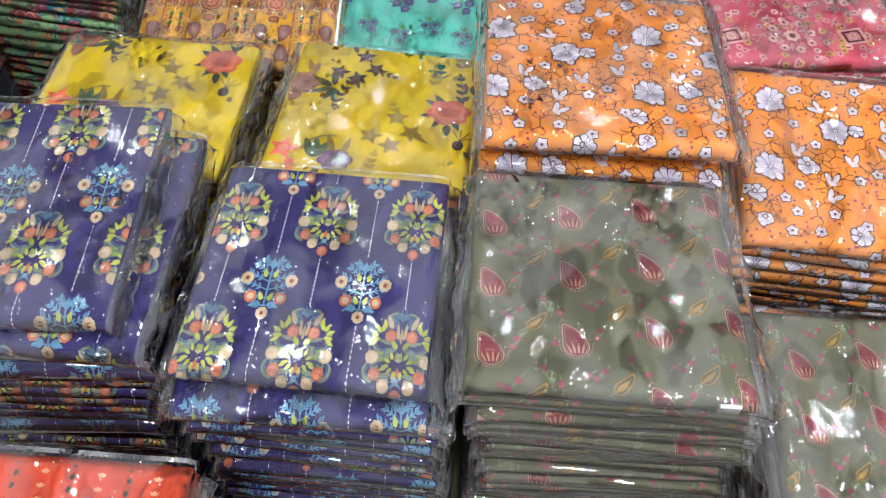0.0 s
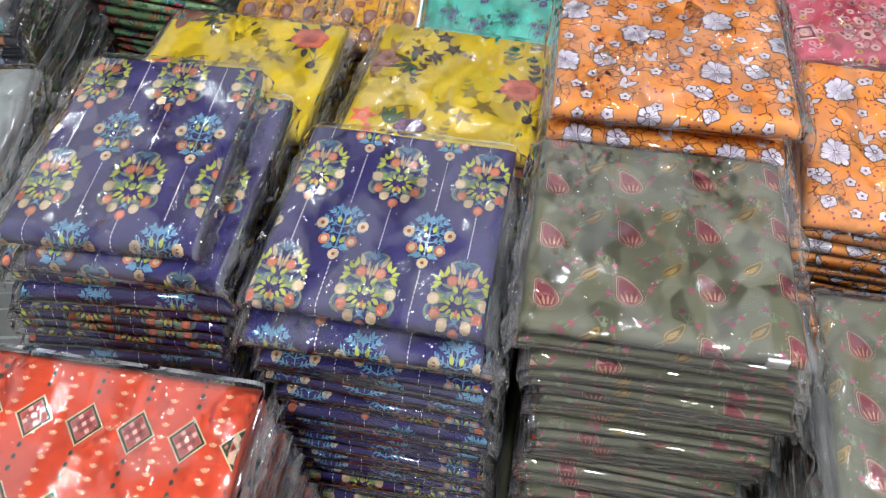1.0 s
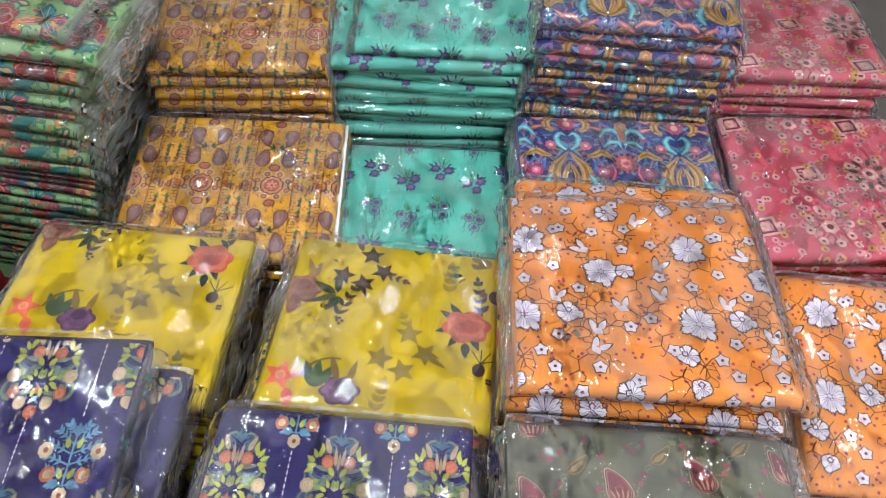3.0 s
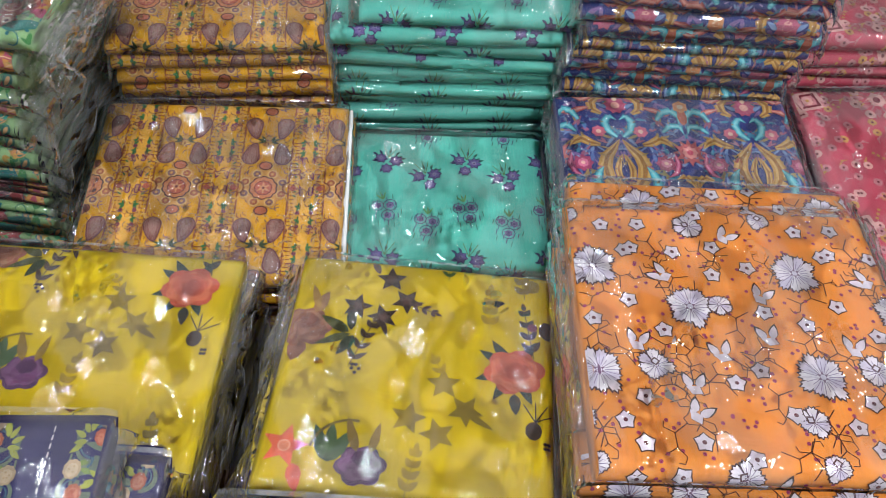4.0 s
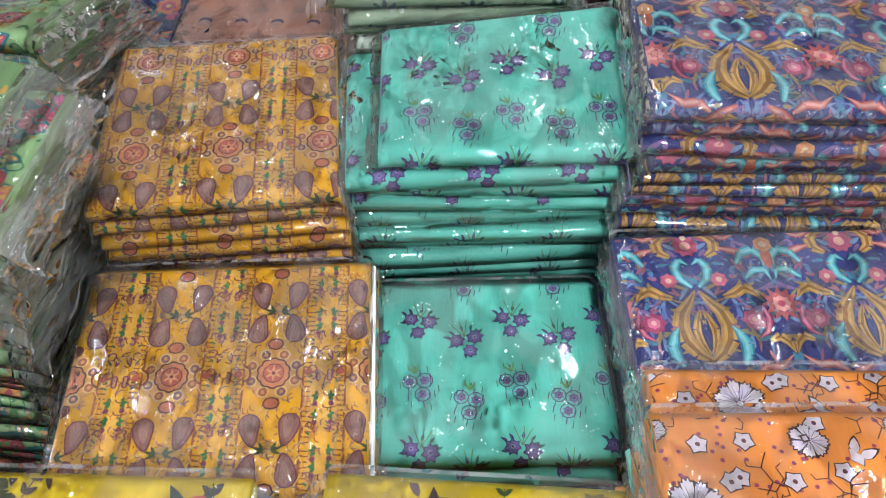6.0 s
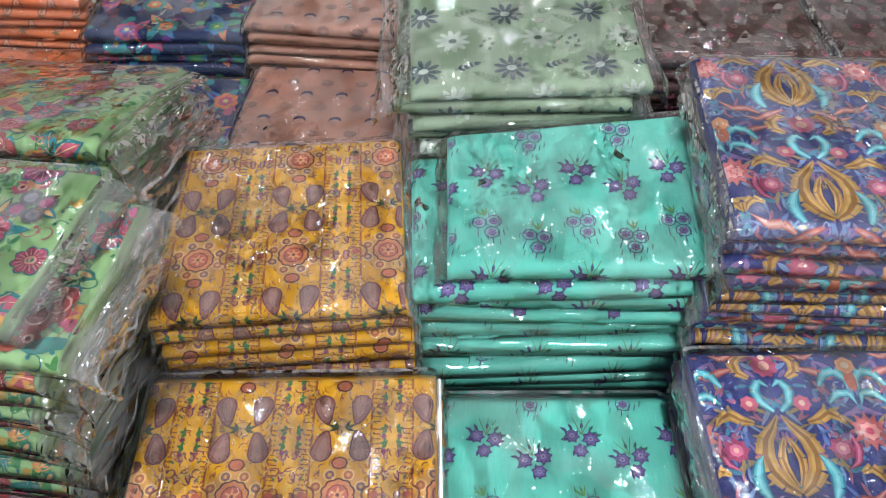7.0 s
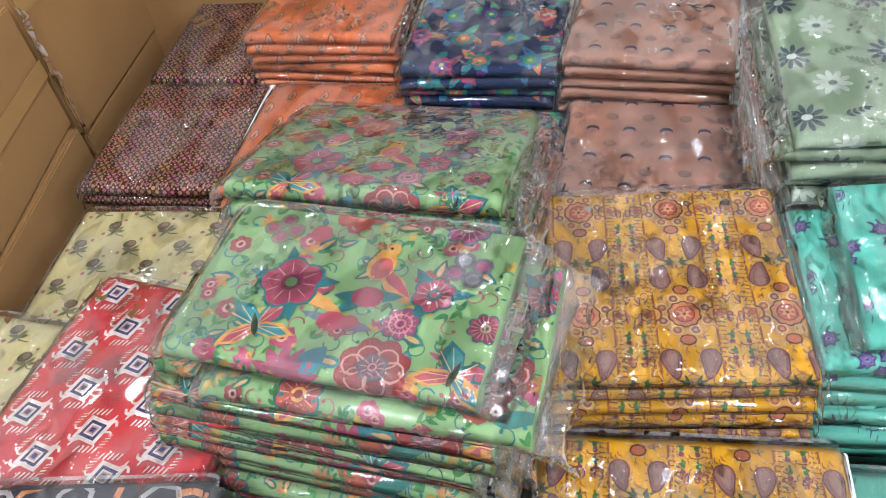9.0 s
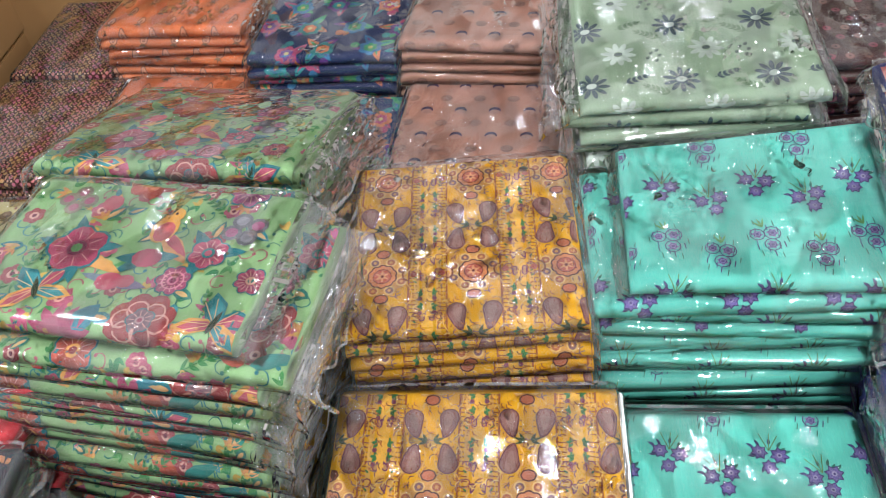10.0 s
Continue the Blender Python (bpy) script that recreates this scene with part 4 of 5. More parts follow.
def print_rust(k, o):
    for i, j, u, s in grid(k, 0.066, 0.041, o[0], o[1], stagger=0.5):
        k.at(u, s, 1.3, -15)
        k.drop(0, 0, 22, 14, 0, lin("96583c"))
        k.drop(0, 0, 18, 10.5, 0, lin("e69a70"))
        k.drop(0, -1, 9, 5, 0, lin("9a5a40"))
        for a in (130, 180, 230):
            k.leaf(0, -6, 9, 3, a, lin("8c6a48"))


def print_teal(k, o):
    """Large loose flowers and leaves on a dark ground."""
    rg = random.Random(12)
    c = ("1f8a8a", "2f7fae", "6a2f8c", "d8743c", "3fae72", "1f9a9a", "b83c6c")
    for i, j, u, s in grid(k, 0.085, 0.075, o[0], o[1], stagger=0.5):
        k.at(u + rg.uniform(-.01, .01), s + rg.uniform(-.01, .01), 1, rg.uniform(0, 360))
        for a in (30, 100, 190, 280):
            k.leaf(8, 6, 44, 19, a, lin(c[(i + 2 * j + a // 90) % 7]))
            k.leaf(8, 6, 34, 7, a, lin(c[(i + 2 * j + a // 90 + 1) % 7]))
        k.lobed(0, 0, 24, 6, lin(c[(i + j) % 7]), 0.78)
        k.lobed(0, 0, 14, 6, lin(c[(i + j + 3) % 7]), 0.8)
        k.disc(0, 0, 5, lin("d8c878"), 7)
        k.disc(-30, 12, 9, lin(c[(2 * i + j + 2) % 7]), 8)


def print_peach(k, o):
    for i, j, u, s in grid(k, 0.06, 0.0345, o[0], o[1], stagger=0.5):
        k.at(u, s, 1.0)
        if j % 2:
            k.disc(0, 0, 11, lin("a07464"), 9, 9)
            k.disc(0, 1, 8, lin("a87c6c"), 8, 6)
        else:
            k.disc(0, 0, 11, lin("4a3a5c"), 10, 8)
            k.disc(0, -3.4, 9.5, lin("c09080"), 9, 6.5)
            k.line([(0, -5), (0, -11)], 1.6, lin("b48074"))
            k.arc(0, -1, 10, 20, 160, 2.2, lin("3a2c54"), 6)


def print_sage(k, o):
    dk, wh, gr = lin("4c6068"), lin("c8d4c6"), lin("6f8f66")
    for i, j, u, s in grid(k, 0.12, 0.118, o[0], o[1]):
        k.at(u, s, 1, 12 * ((i * 3 + j) % 4))
        for n in range(10):
            a = radians(36 * n)
            k.disc(-16 * math.sin(a), 16 * math.cos(a), 3.6, dk, 9, 9.5, 36 * n)
        k.disc(0, 0, 9, dk, 9)
        k.disc(0, 0, 7.5, wh, 9, 5.5)
        k.at(u + 0.042, s + 0.062, 1, 7)
        for n in range(10):
            a = radians(36 * n)
            k.disc(-15 * math.sin(a), 15 * math.cos(a), 4.2, wh, 9, 10, 36 * n)
        k.disc(0, 0, 6, lin("62706c"), 8, 4)
        k.at(u + 0.06, s + 0.006, 0.8, -70)
        branch(k, 0, -22, 0, 40, 4, gr if j % 2 else dk, 6, 13)
        k.at(u + 0.09, s + 0.05, 0.8, 30)
        for x, y in ((-10, 4), (2, 12), (10, -2), (-2, -10), (14, 12)):
            k.disc(x, y, 5, lin("6a7a6c"), 7, 3.6, 30)
        k.at(u + 0.088, s + 0.1, 0.8, 60)
        branch(k, 0, -24, 0, 44, 5, gr, 5, 15)


def print_navy(k, o):
    cols = [lin(c) for c in ("c8c4c8", "d8884c", "2c7f88", "7c8c9c", "c8ccc4")]
    rg = random.Random(7)
    for i, j, u, s in grid(k, 0.1, 0.1, o[0], o[1], stagger=0.5):
        k.at(u, s, 1, rg.uniform(0, 360))
        c = cols[(i + 2 * j) % 5]
        k.line([(-34, -6), (-22, 14), (0, 22), (22, 14), (30, -8), (16, -24), (-8, -18), (-34, -6)], 6.5, cols[0])
        k.at(u + 0.048, s + 0.02, 1, rg.uniform(0, 360))
        k.line([(-22, 12), (-8, 4), (2, -12), (20, -16), (30, -30)], 9, cols[1], 0.7)
        k.at(u + 0.03, s + 0.055, 1, rg.uniform(0, 360))
        swoosh(k, [(-20, 20), (-14, 0), (0, -14), (22, -14)], 26, ("9ca8a8", "b0b8b4", "b8c0bc"))
        k.at(u - 0.01, s + 0.05, 1, rg.uniform(0, 360))
        k.leaf(0, -16, 40, 18, 0, cols[2])
        k.at(u + 0.07, s + 0.07, 1, rg.uniform(0, 360))
        k.disc(0, 0, 10, cols[3], 9, 16)


def print_maroon(k, o):
    for i, j, u, s in grid(k, 0.03, 0.03, o[0], o[1], stagger=0.5):
        k.at(u, s, 1, 30 * ((i + j) % 4))
        k.flower(0, 0, 8, 5, lin(("9c6a60", "7c5a50", "a84a5c")[(i + j) % 3]), lin("3c2020"))
        k.leaf(6, 6, 10, 3, -45, lin("7c6a50"))


def print_grey(k, o):
    for i, j, u, s in grid(k, 0.07, 0.05, o[0], o[1], stagger=0.5):
        k.at(u, s, 1, 40 * ((i + j) % 5))
        branch(k, 0, -18, 0, 34, 3, lin(("8a908c", "9c8c80", "a0a8a8")[(i + j) % 3]), 8, 16)


# ---- packets ----
# design: dye, printing, words for its label
DESIGN = {
    "blue": (lin("302a64"), print_blue, "dark blue cotton cloth with orange and green bouquets"),
    "olive": (lin("6c6c56"), print_olive, "olive grey cotton cloth with pink paisleys"),
    "red": (lin("cc4826"), print_red, "orange red cotton cloth with dark diamonds"),
    "yellow": (lin("d8bc16"), print_yellow, "bright yellow cotton cloth with garden flowers"),
    "orange": (lin("f09a42"), print_orange, "orange cotton cloth with white daisies"),
    "mustard": (lin("dea51c"), print_mustard, "mustard cotton cloth with brown paisleys and rosettes"),
    "mint": (lin("6acab8"), print_mint, "mint green cotton cloth with purple posies"),
    "damask": (lin("3c4480"), print_damask, "navy cotton cloth with gold and turquoise scrolls"),
    "pink": (lin("d0586c"), print_pink, "crimson cotton cloth with pale squares and flowers"),
    "green": (lin("90b47e"), print_green, "leaf green cotton cloth with birds and flowers"),
    "ikat": (lin("c43a40"), print_ikat, "red cotton cloth with white ikat diamonds"),
    "navy": (lin("34363f"), print_navy, "charcoal cotton cloth with white and orange loops"),
    "cream": (lin("c0b484"), print_cream, "cream cotton cloth with small brown flowers"),
    "brown": (lin("3a1810"), print_brown, "dark brown cotton cloth with a fine pink lattice"),
    "rust": (lin("dc7c4c"), print_rust, "rust orange cotton cloth with small paisleys"),
    "teal": (lin("20305a"), print_teal, "dark teal cotton cloth with bright flowers"),
    "peach": (lin("ba8976"), print_peach, "brownish peach cotton cloth with violet caps"),
    "sage": (lin("98ac90"), print_sage, "pale sage cotton cloth with grey and white daisies"),
    "grey": (lin("8c908e"), print_grey, "pale grey cotton cloth with faint leaves"),
    "maroon": (lin("5a3c38"), print_maroon, "maroon brown cotton cloth with tiny flowers"),
}
DYE = {k: cloth_material("cotton_" + k, v[0]) for k, v in DESIGN.items()}


def mesh_object(name, verts, faces, material, parent, label="", cols=None, mats=None):
    """One mesh part; cols: a colour for each face; mats: further materials with a slot for each face."""
    me = bpy.data.meshes.new(name)
    me.from_pydata(verts, [], faces)
    me.materials.append(material)
    if mats:
        for extra in mats[0]:
            me.materials.append(extra)
        me.polygons.foreach_set("material_index", mats[1])
    if cols is not None:
        at = me.color_attributes.new("ink", "FLOAT_COLOR", "CORNER")
        data = []
        for f, c in zip(faces, cols):
            data += [c[0], c[1], c[2], 1.0] * len(f)
        at.data.foreach_set("color", data)
    me.polygons.foreach_set("use_smooth", [True] * len(faces))
    me.update()
    ob = new(name, me)
    ob.parent = parent
    if label:
        tagged(ob, label)
    return ob


def cloth_part(sh, dye, parent, fine):
    """The folded cloth: a rounded fold in front and behind, layered ends at the sides."""
    nu, ny = (46, 44) if fine else (20, 8)
    prof = [-sh.front * (1 - i / 5) for i in range(5)] + [sh.top * i / ny for i in range(ny + 1)]
    us = [-sh.w / 2 + sh.w * i / nu for i in range(nu + 1)]
    verts, faces = [], []
    rings = len(prof) + 3
    for u in us:
        for s in prof:
            verts.append(sh.point(u, s))
        yb = sh.d / 2 - sh.r
        hb = sh.height(u, yb)
        for a in (0.5, 1.0):
            verts.append((u, yb + sh.r * math.sin(math.pi * a), sh.r + sh.r * math.cos(math.pi * a) + hb * (1 - a)))
        verts.append((u, 0.0, 0.0))
    for i in range(nu):
        for j in range(rings):
            a, b = i * rings + j, i * rings + (j + 1) % rings
            faces.append((a, b, b + rings, a + rings))
    faces.append(tuple(range(rings))[::-1])
    faces.append(tuple(range(nu * rings, nu * rings + rings)))
    return mesh_object("cloth", verts, [f[::-1] for f in faces], dye, parent)


def print_part(sh, draw, offset, parent, smin, smax):
    k = Ink()
    k.lo, k.hi, k.half = smin, smax, sh.w / 2
    draw(k, offset)
    cuts = [(-sh.front + sh.front * i / 4, -sh.front + sh.front * (i + 1) / 4) for i in range(4)] + [(0.0, sh.top)]
    verts, faces, cols = [], [], []
    half = sh.w / 2 - 0.002
    for pts, col, off in k.faces:
        ss = [p[1] for p in pts]
        if max(ss) < smin or min(ss) > smax:
            continue
        if min(p[0] for p in pts) < -half:
            pts = cut(pts, 0, -half, False)
        if pts and max(p[0] for p in pts) > half:
            pts = cut(pts, 0, half, True)
        if len(pts) < 3:
            continue
        for a, b in cuts:
            lo, hi = max(a, smin), min(b, smax)
            if lo >= hi:
                continue
            q = pts
            if min(p[1] for p in q) < lo:
                q = cut(q, 1, lo, False)
            if q and max(p[1] for p in q) > hi:
                q = cut(q, 1, hi, True)
            if len(q) < 3:
                continue
            for piece in pieces(q, 0.011):
                base = len(verts)
                verts += [sh.point(u, s, off) for u, s in piece]
                faces.append(tuple(range(base, base + len(piece))))
                cols.append(col)
    return tagged(mesh_object("print", verts, faces, INK, parent, cols=cols), kind="stuff")


def bag_part(sh, parent, seed, fine, left, right, back=0.02):
    """The clear bag: lies over the cloth, wraps the front fold, and its crumpled sides hang down."""
    rg = random.Random(seed)
    t = sh.t
    nu, ny = (40, 36) if fine else (16, 5)
    core = [-sh.w / 2 + sh.w * i / nu for i in range(nu + 1)]
    prof = [-sh.front * (0.8 - 0.8 * i / 4) for i in range(4)] + [sh.top * i / ny for i in range(ny + 1)]
    if fine:
        prof += [sh.top + back * (i + 1) / 3 for i in range(3)]
    cols = []
    n_side = 7 if fine else 5
    steps = [min(1.0, (i + 1) / (n_side - 1) * 0.94) for i in range(n_side - 1)] + [1.0]
    cols += [("L", q) for q in steps[::-1]]
    cols += [("C", u) for u in core]
    cols += [("R", q) for q in steps]
    verts = []
    ph = rg.uniform(0, 50)
    for kind, q in cols:
        for s in prof:
            if kind == "C":
                x, y, z = sh.point(q, min(s, sh.top), 0.0032)
                if s > sh.top:
                    y += s - sh.top
                    z -= (s - sh.top) * 0.5
                v = Vector((q * 18 + ph, s * 18, seed * 0.37))
                z += 0.0016 * (noise.noise(v) + 0.6 * abs(noise.noise(v * 2.3))) if s > 0.002 else 0.0
                y -= 0.0014 * abs(noise.noise(v * 2)) if s <= 0 else 0.0
            else:
                sd = -1 if kind == "L" else 1
                ext = left if kind == "L" else right
                x, y, z = sh.point(sd * sh.w / 2, min(s, sh.top), 0.0032)
                v = Vector((q * 2.2 + ph, s * 30 + sd * 5, seed * 0.71))
                w1, w2 = noise.noise(v), noise.noise(v * 2.3 + Vector((4, 4, 4)))
                x += sd * (ext * (1 - (1 - q) ** 2) * (0.75 + 0.35 * w1) + 0.003 * q * w2)
                z -= (t * 0.9 + 0.3 * ext) * q ** 1.6 * (0.8 + 0.4 * w2)
                y += 0.006 * q * w1
            verts.append((x, y, z))
    m = len(prof)
    faces, slots = [], []
    for i in range(len(cols) - 1):
        edge = cols[i][0] != "C" or cols[i + 1][0] != "C"
        for j in range(m - 1):
            a = i * m + j
            faces.append((a, a + m, a + m + 1, a + 1))
            slots.append(2 if i in (0, len(cols) - 2) or (fine and j == m - 2) else 1 if edge else 0)
    return mesh_object("bag", verts, faces, FILM if fine else FILM_FRONT, parent, "clear crinkled plastic bag", mats=((FILM_EDGE, FILM_SEAM), slots))


def packet(kind, w, d, t, seed, offset, fine, left, right, lift=None, state=""):
    """One folded cloth in its bag; its origin lies under its middle."""
    dye, draw, words = DESIGN[kind][0], DESIGN[kind][1], DESIGN[kind][2]
    ob = new("cloth_packet")
    tagged(ob, words + state, "packet", "packets of " + kind + " cloth")
    sh = Sheet(w, d, t, 0.0015 if fine else 0.0006, seed, lift)
    cloth_part(sh, DYE[kind], ob, fine)
    print_part(sh, draw, offset, ob, -sh.front * 0.8, sh.top if fine else 0.02)
    bag_part(sh, ob, seed, fine, left, right)
    return ob


# design, front-left corner, width, depth, turn, top at front, top at back, thickness, print offset, bag left, bag right
STACKS = [
    ("blue", 0.155, -0.955, 0.295, 0.325, -8, 0.032, 0.012, 0.026, (-0.002, 0.035), 0.022, 0.03),
    ("blue", -0.160, -0.895, 0.252, 0.345, -4, 0.07, 0.064, 0.032, (0.0225, 0.085), 0.04, 0.022),
    ("olive", 0.487, -1.01, 0.312, 0.33, -7, 0.083, 0.045, 0.024, (-0.036, 0.145), 0.022, 0.035),
    ("olive", 0.885, -1.13, 0.31, 0.31, -6.5, -0.11, -0.11, 0.024, (-0.012, 0.135), 0.035, 0.02),
    ("red", -0.20, -1.31, 0.35, 0.31, -7, -0.02, -0.02, 0.024, (-0.015, 0.217), 0.02, 0.035),
    ("yellow", -0.16, -0.56, 0.32, 0.30, -8, -0.06, -0.074, 0.024, (-0.02, 0.072), 0.022, 0.03),
    ("yellow", 0.222, -0.618, 0.298, 0.305, -10, -0.028, -0.056, 0.024, (-0.018, -0.014), 0.03, 0.022),
    ("orange", 0.535, -0.668, 0.33, 0.325, -6, 0.085, 0.06, 0.028, (0.002, 0.136), 0.022, 0.03),
    ("orange", 0.90, -0.75, 0.32, 0.32, -10, -0.04, -0.015, 0.028, (0.037, 0.162), 0.025, 0.022),
    ("mustard", -0.034, -0.298, 0.345, 0.30, -4, -0.115, -0.09, 0.026, (-0.053, 0.13), 0.022, 0.012),
    ("mustard", 0.0, 0.008, 0.302, 0.305, -1, 0.0, 0.014, 0.026, (0.014, 0.075), 0.015, 0.018),
    ("mint", 0.308, -0.275, 0.289, 0.25, -5, -0.147, -0.138, 0.026, (-0.027, 0.057), 0.012, 0.022),
    ("mint", 0.35, 0.028, 0.338, 0.25, -5, 0.03, 0.04, 0.026, (-0.061, 0.203), 0.02, 0.018),
    ("damask", 0.61, -0.33, 0.34, 0.29, -4, -0.08, -0.06, 0.026, (-0.085, 0.137), 0.02, 0.02),
    ("damask", 0.652, -0.028, 0.322, 0.32, -8, 0.125, 0.135, 0.026, (-0.056, 0.048), 0.025, 0.02),
    ("pink", 0.982, -0.365, 0.32, 0.33, -2, -0.08, -0.07, 0.026, (-0.14, 0.05), 0.02, 0.02),
    ("pink", 0.985, -0.01, 0.32, 0.32, -4, 0.0, 0.0, 0.026, (-0.1, 0.02), 0.02, 0.02),
    ("green", -0.385, -0.055, 0.335, 0.22, -13, 0.165, 0.165, 0.024, (0.0, -0.01), 0.02, 0.045),
    ("green", -0.392, 0.199, 0.355, 0.30, -10, 0.15, 0.06, 0.026, (-0.0165, -0.045), 0.03, 0.04),
    ("ikat", -0.72, -0.075, 0.31, 0.33, -16, -0.045, -0.035, 0.026, (-0.012, 0.182), 0.02, 0.02),
    ("navy", -0.69, -0.40, 0.32, 0.30, 1, -0.022, -0.026, 0.026, (0.0, 0.05), 0.025, 0.03),
    ("cream", -0.80, 0.16, 0.28, 0.30, -4, -0.1, -0.1, 0.026, (-0.02, 0.02), 0.015, 0.02),
    ("cream", -1.05, -0.03, 0.30, 0.29, -12, -0.09, -0.09, 0.026, (0.03, 0.03), 0.015, 0.015),
    ("brown", -0.852, 0.552, 0.28, 0.32, -7, -0.13, -0.12, 0.026, (0, 0), 0.015, 0.015),
    ("brown", -0.81, 0.885, 0.27, 0.30, -7, -0.12, -0.11, 0.026, (0.01, 0), 0.015, 0.015),
    ("rust", -0.555, 0.49, 0.275, 0.32, -8, -0.1, -0.1, 0.026, (-0.02, 0.01), 0.012, 0.015),
    ("rust", -0.571, 0.86, 0.305, 0.30, -8, -0.025, -0.025, 0.022, (0.0, 0.02), 0.015, 0.03),
    ("teal", -0.24, 0.47, 0.27, 0.24, -6, -0.13, -0.12, 0.022, (0, 0), 0.015, 0.015),
    ("teal", -0.245, 0.727, 0.29, 0.30, -8, -0.04, -0.03, 0.022, (0.01, 0.01), 0.02, 0.015),
    ("peach", 0.02, 0.375, 0.30, 0.295, -9, -0.092, -0.085, 0.022, (-0.046, 0.128), 0.015, 0.03),
    ("peach", 0.05, 0.685, 0.285, 0.30, -13, -0.012, -0.005, 0.022, (-0.03, 0.02), 0.015, 0.02),
    ("sage", 0.325, 0.29, 0.325, 0.30, -3, 0.10, 0.135, 0.024, (-0.025, 0.03), 0.035, 0.03),
    ("maroon", 0.74, 0.56, 0.32, 0.30, -5, -0.05, -0.05, 0.024, (0, 0), 0.02, 0.02),
    ("maroon", 1.08, 0.53, 0.32, 0.30, -5, -0.05, -0.05, 0.024, (0, 0), 0.02, 0.02),
]
STACKS.append(("grey", -0.56, -0.83, 0.31, 0.30, 4, 0.0, 0.0, 0.026, (0, 0), 0.02, 0.03))
# how many packets of each stack can be told apart from above
SHOWN = (32, 26, 36, 20, 20, 7, 8, 7, 9, 4, 6, 4, 9, 4, 10, 5, 6, 24, 14, 4, 9, 3, 3, 5, 4, 4, 6, 3, 6, 4, 6, 9, 3, 3, 5)
# the packet under the top one, where it lies askew: shift across, shift to the back, turn
ASKEW = {0: (-0.004, -0.034, 1.5), 1: (0.036, -0.022, -3), 7: (0.016, 0.058, -1), 12: (-0.046, -0.006, 2), 17: (0.042, -0.03, 2), 31: (-0.02, 0.0, -2), 13: (0.004, -0.01, 1)}
LIFT = {12: lambda u, v: 0.04 * (u + 0.5) * v * v, 18: lambda u, v: 0.006 * math.sin(3 * v), 31: lambda u, v: -0.006 * (u - 0.5) ** 2}
BEND = {0: 0.004, 1: 0.006, 2: 0.003, 17: -0.008, 12: -0.004, 14: -0.004}
# white edge strip, 23 a card inside the bag, 9 standing in for the bag's pale film edge: its middle, its width, its
# length
CARD_FILM_EDGES = {9: (0.176, 0.005, 0.28), 23: (0.1455, 0.012, 0.315)}
# white price tag tucked at the front fold: its place across
TAGS = {2: 0.125, 4: 0.09}


# one white paper bar serves for the card and for the film edge
def card_film_edge(parent, u, wide, deep, t):
    bm = bmesh.new()
    bmesh.ops.create_cube(bm, size=1, matrix=Matrix.Translation((u, 0, t * 0.5)) @ Matrix.Diagonal((wide, deep, t * 0.7, 1)))
    bmesh.ops.bevel(bm, geom=bm.edges[:], offset=0.0015, segments=2, affect="EDGES")
    me = bpy.data.meshes.new("card_film")
    bm.to_mesh(me)
    bm.free()
    me.materials.append(PAPER)
    ob = tagged(new("card_film", me), "white card and film edge")
    ob.parent = parent


def paper_tag(parent, u, d, t):
    bm = bmesh.new()
    bmesh.ops.create_cube(bm, size=1, matrix=Matrix.Translation((u, -d / 2 + 0.0, t * 0.55)) @ Matrix.Diagonal((0.024, 0.0045, t * 0.6, 1)))
    bmesh.ops.bevel(bm, geom=bm.edges[:], offset=0.001, segments=2, affect="EDGES")
    me = bpy.data.meshes.new("tag")
    bm.to_mesh(me)
    bm.free()
    me.materials.append(PAPER)
    ob = tagged(new("tag", me), "small white paper tag")
    ob.parent = parent


# how much wider the lower packets of a stack lie, and how far their bags hang out
WIDE = {17: 1.13, 0: 1.07, 1: 1.2}
LOOSE = {17: 1.1, 18: 1.2}
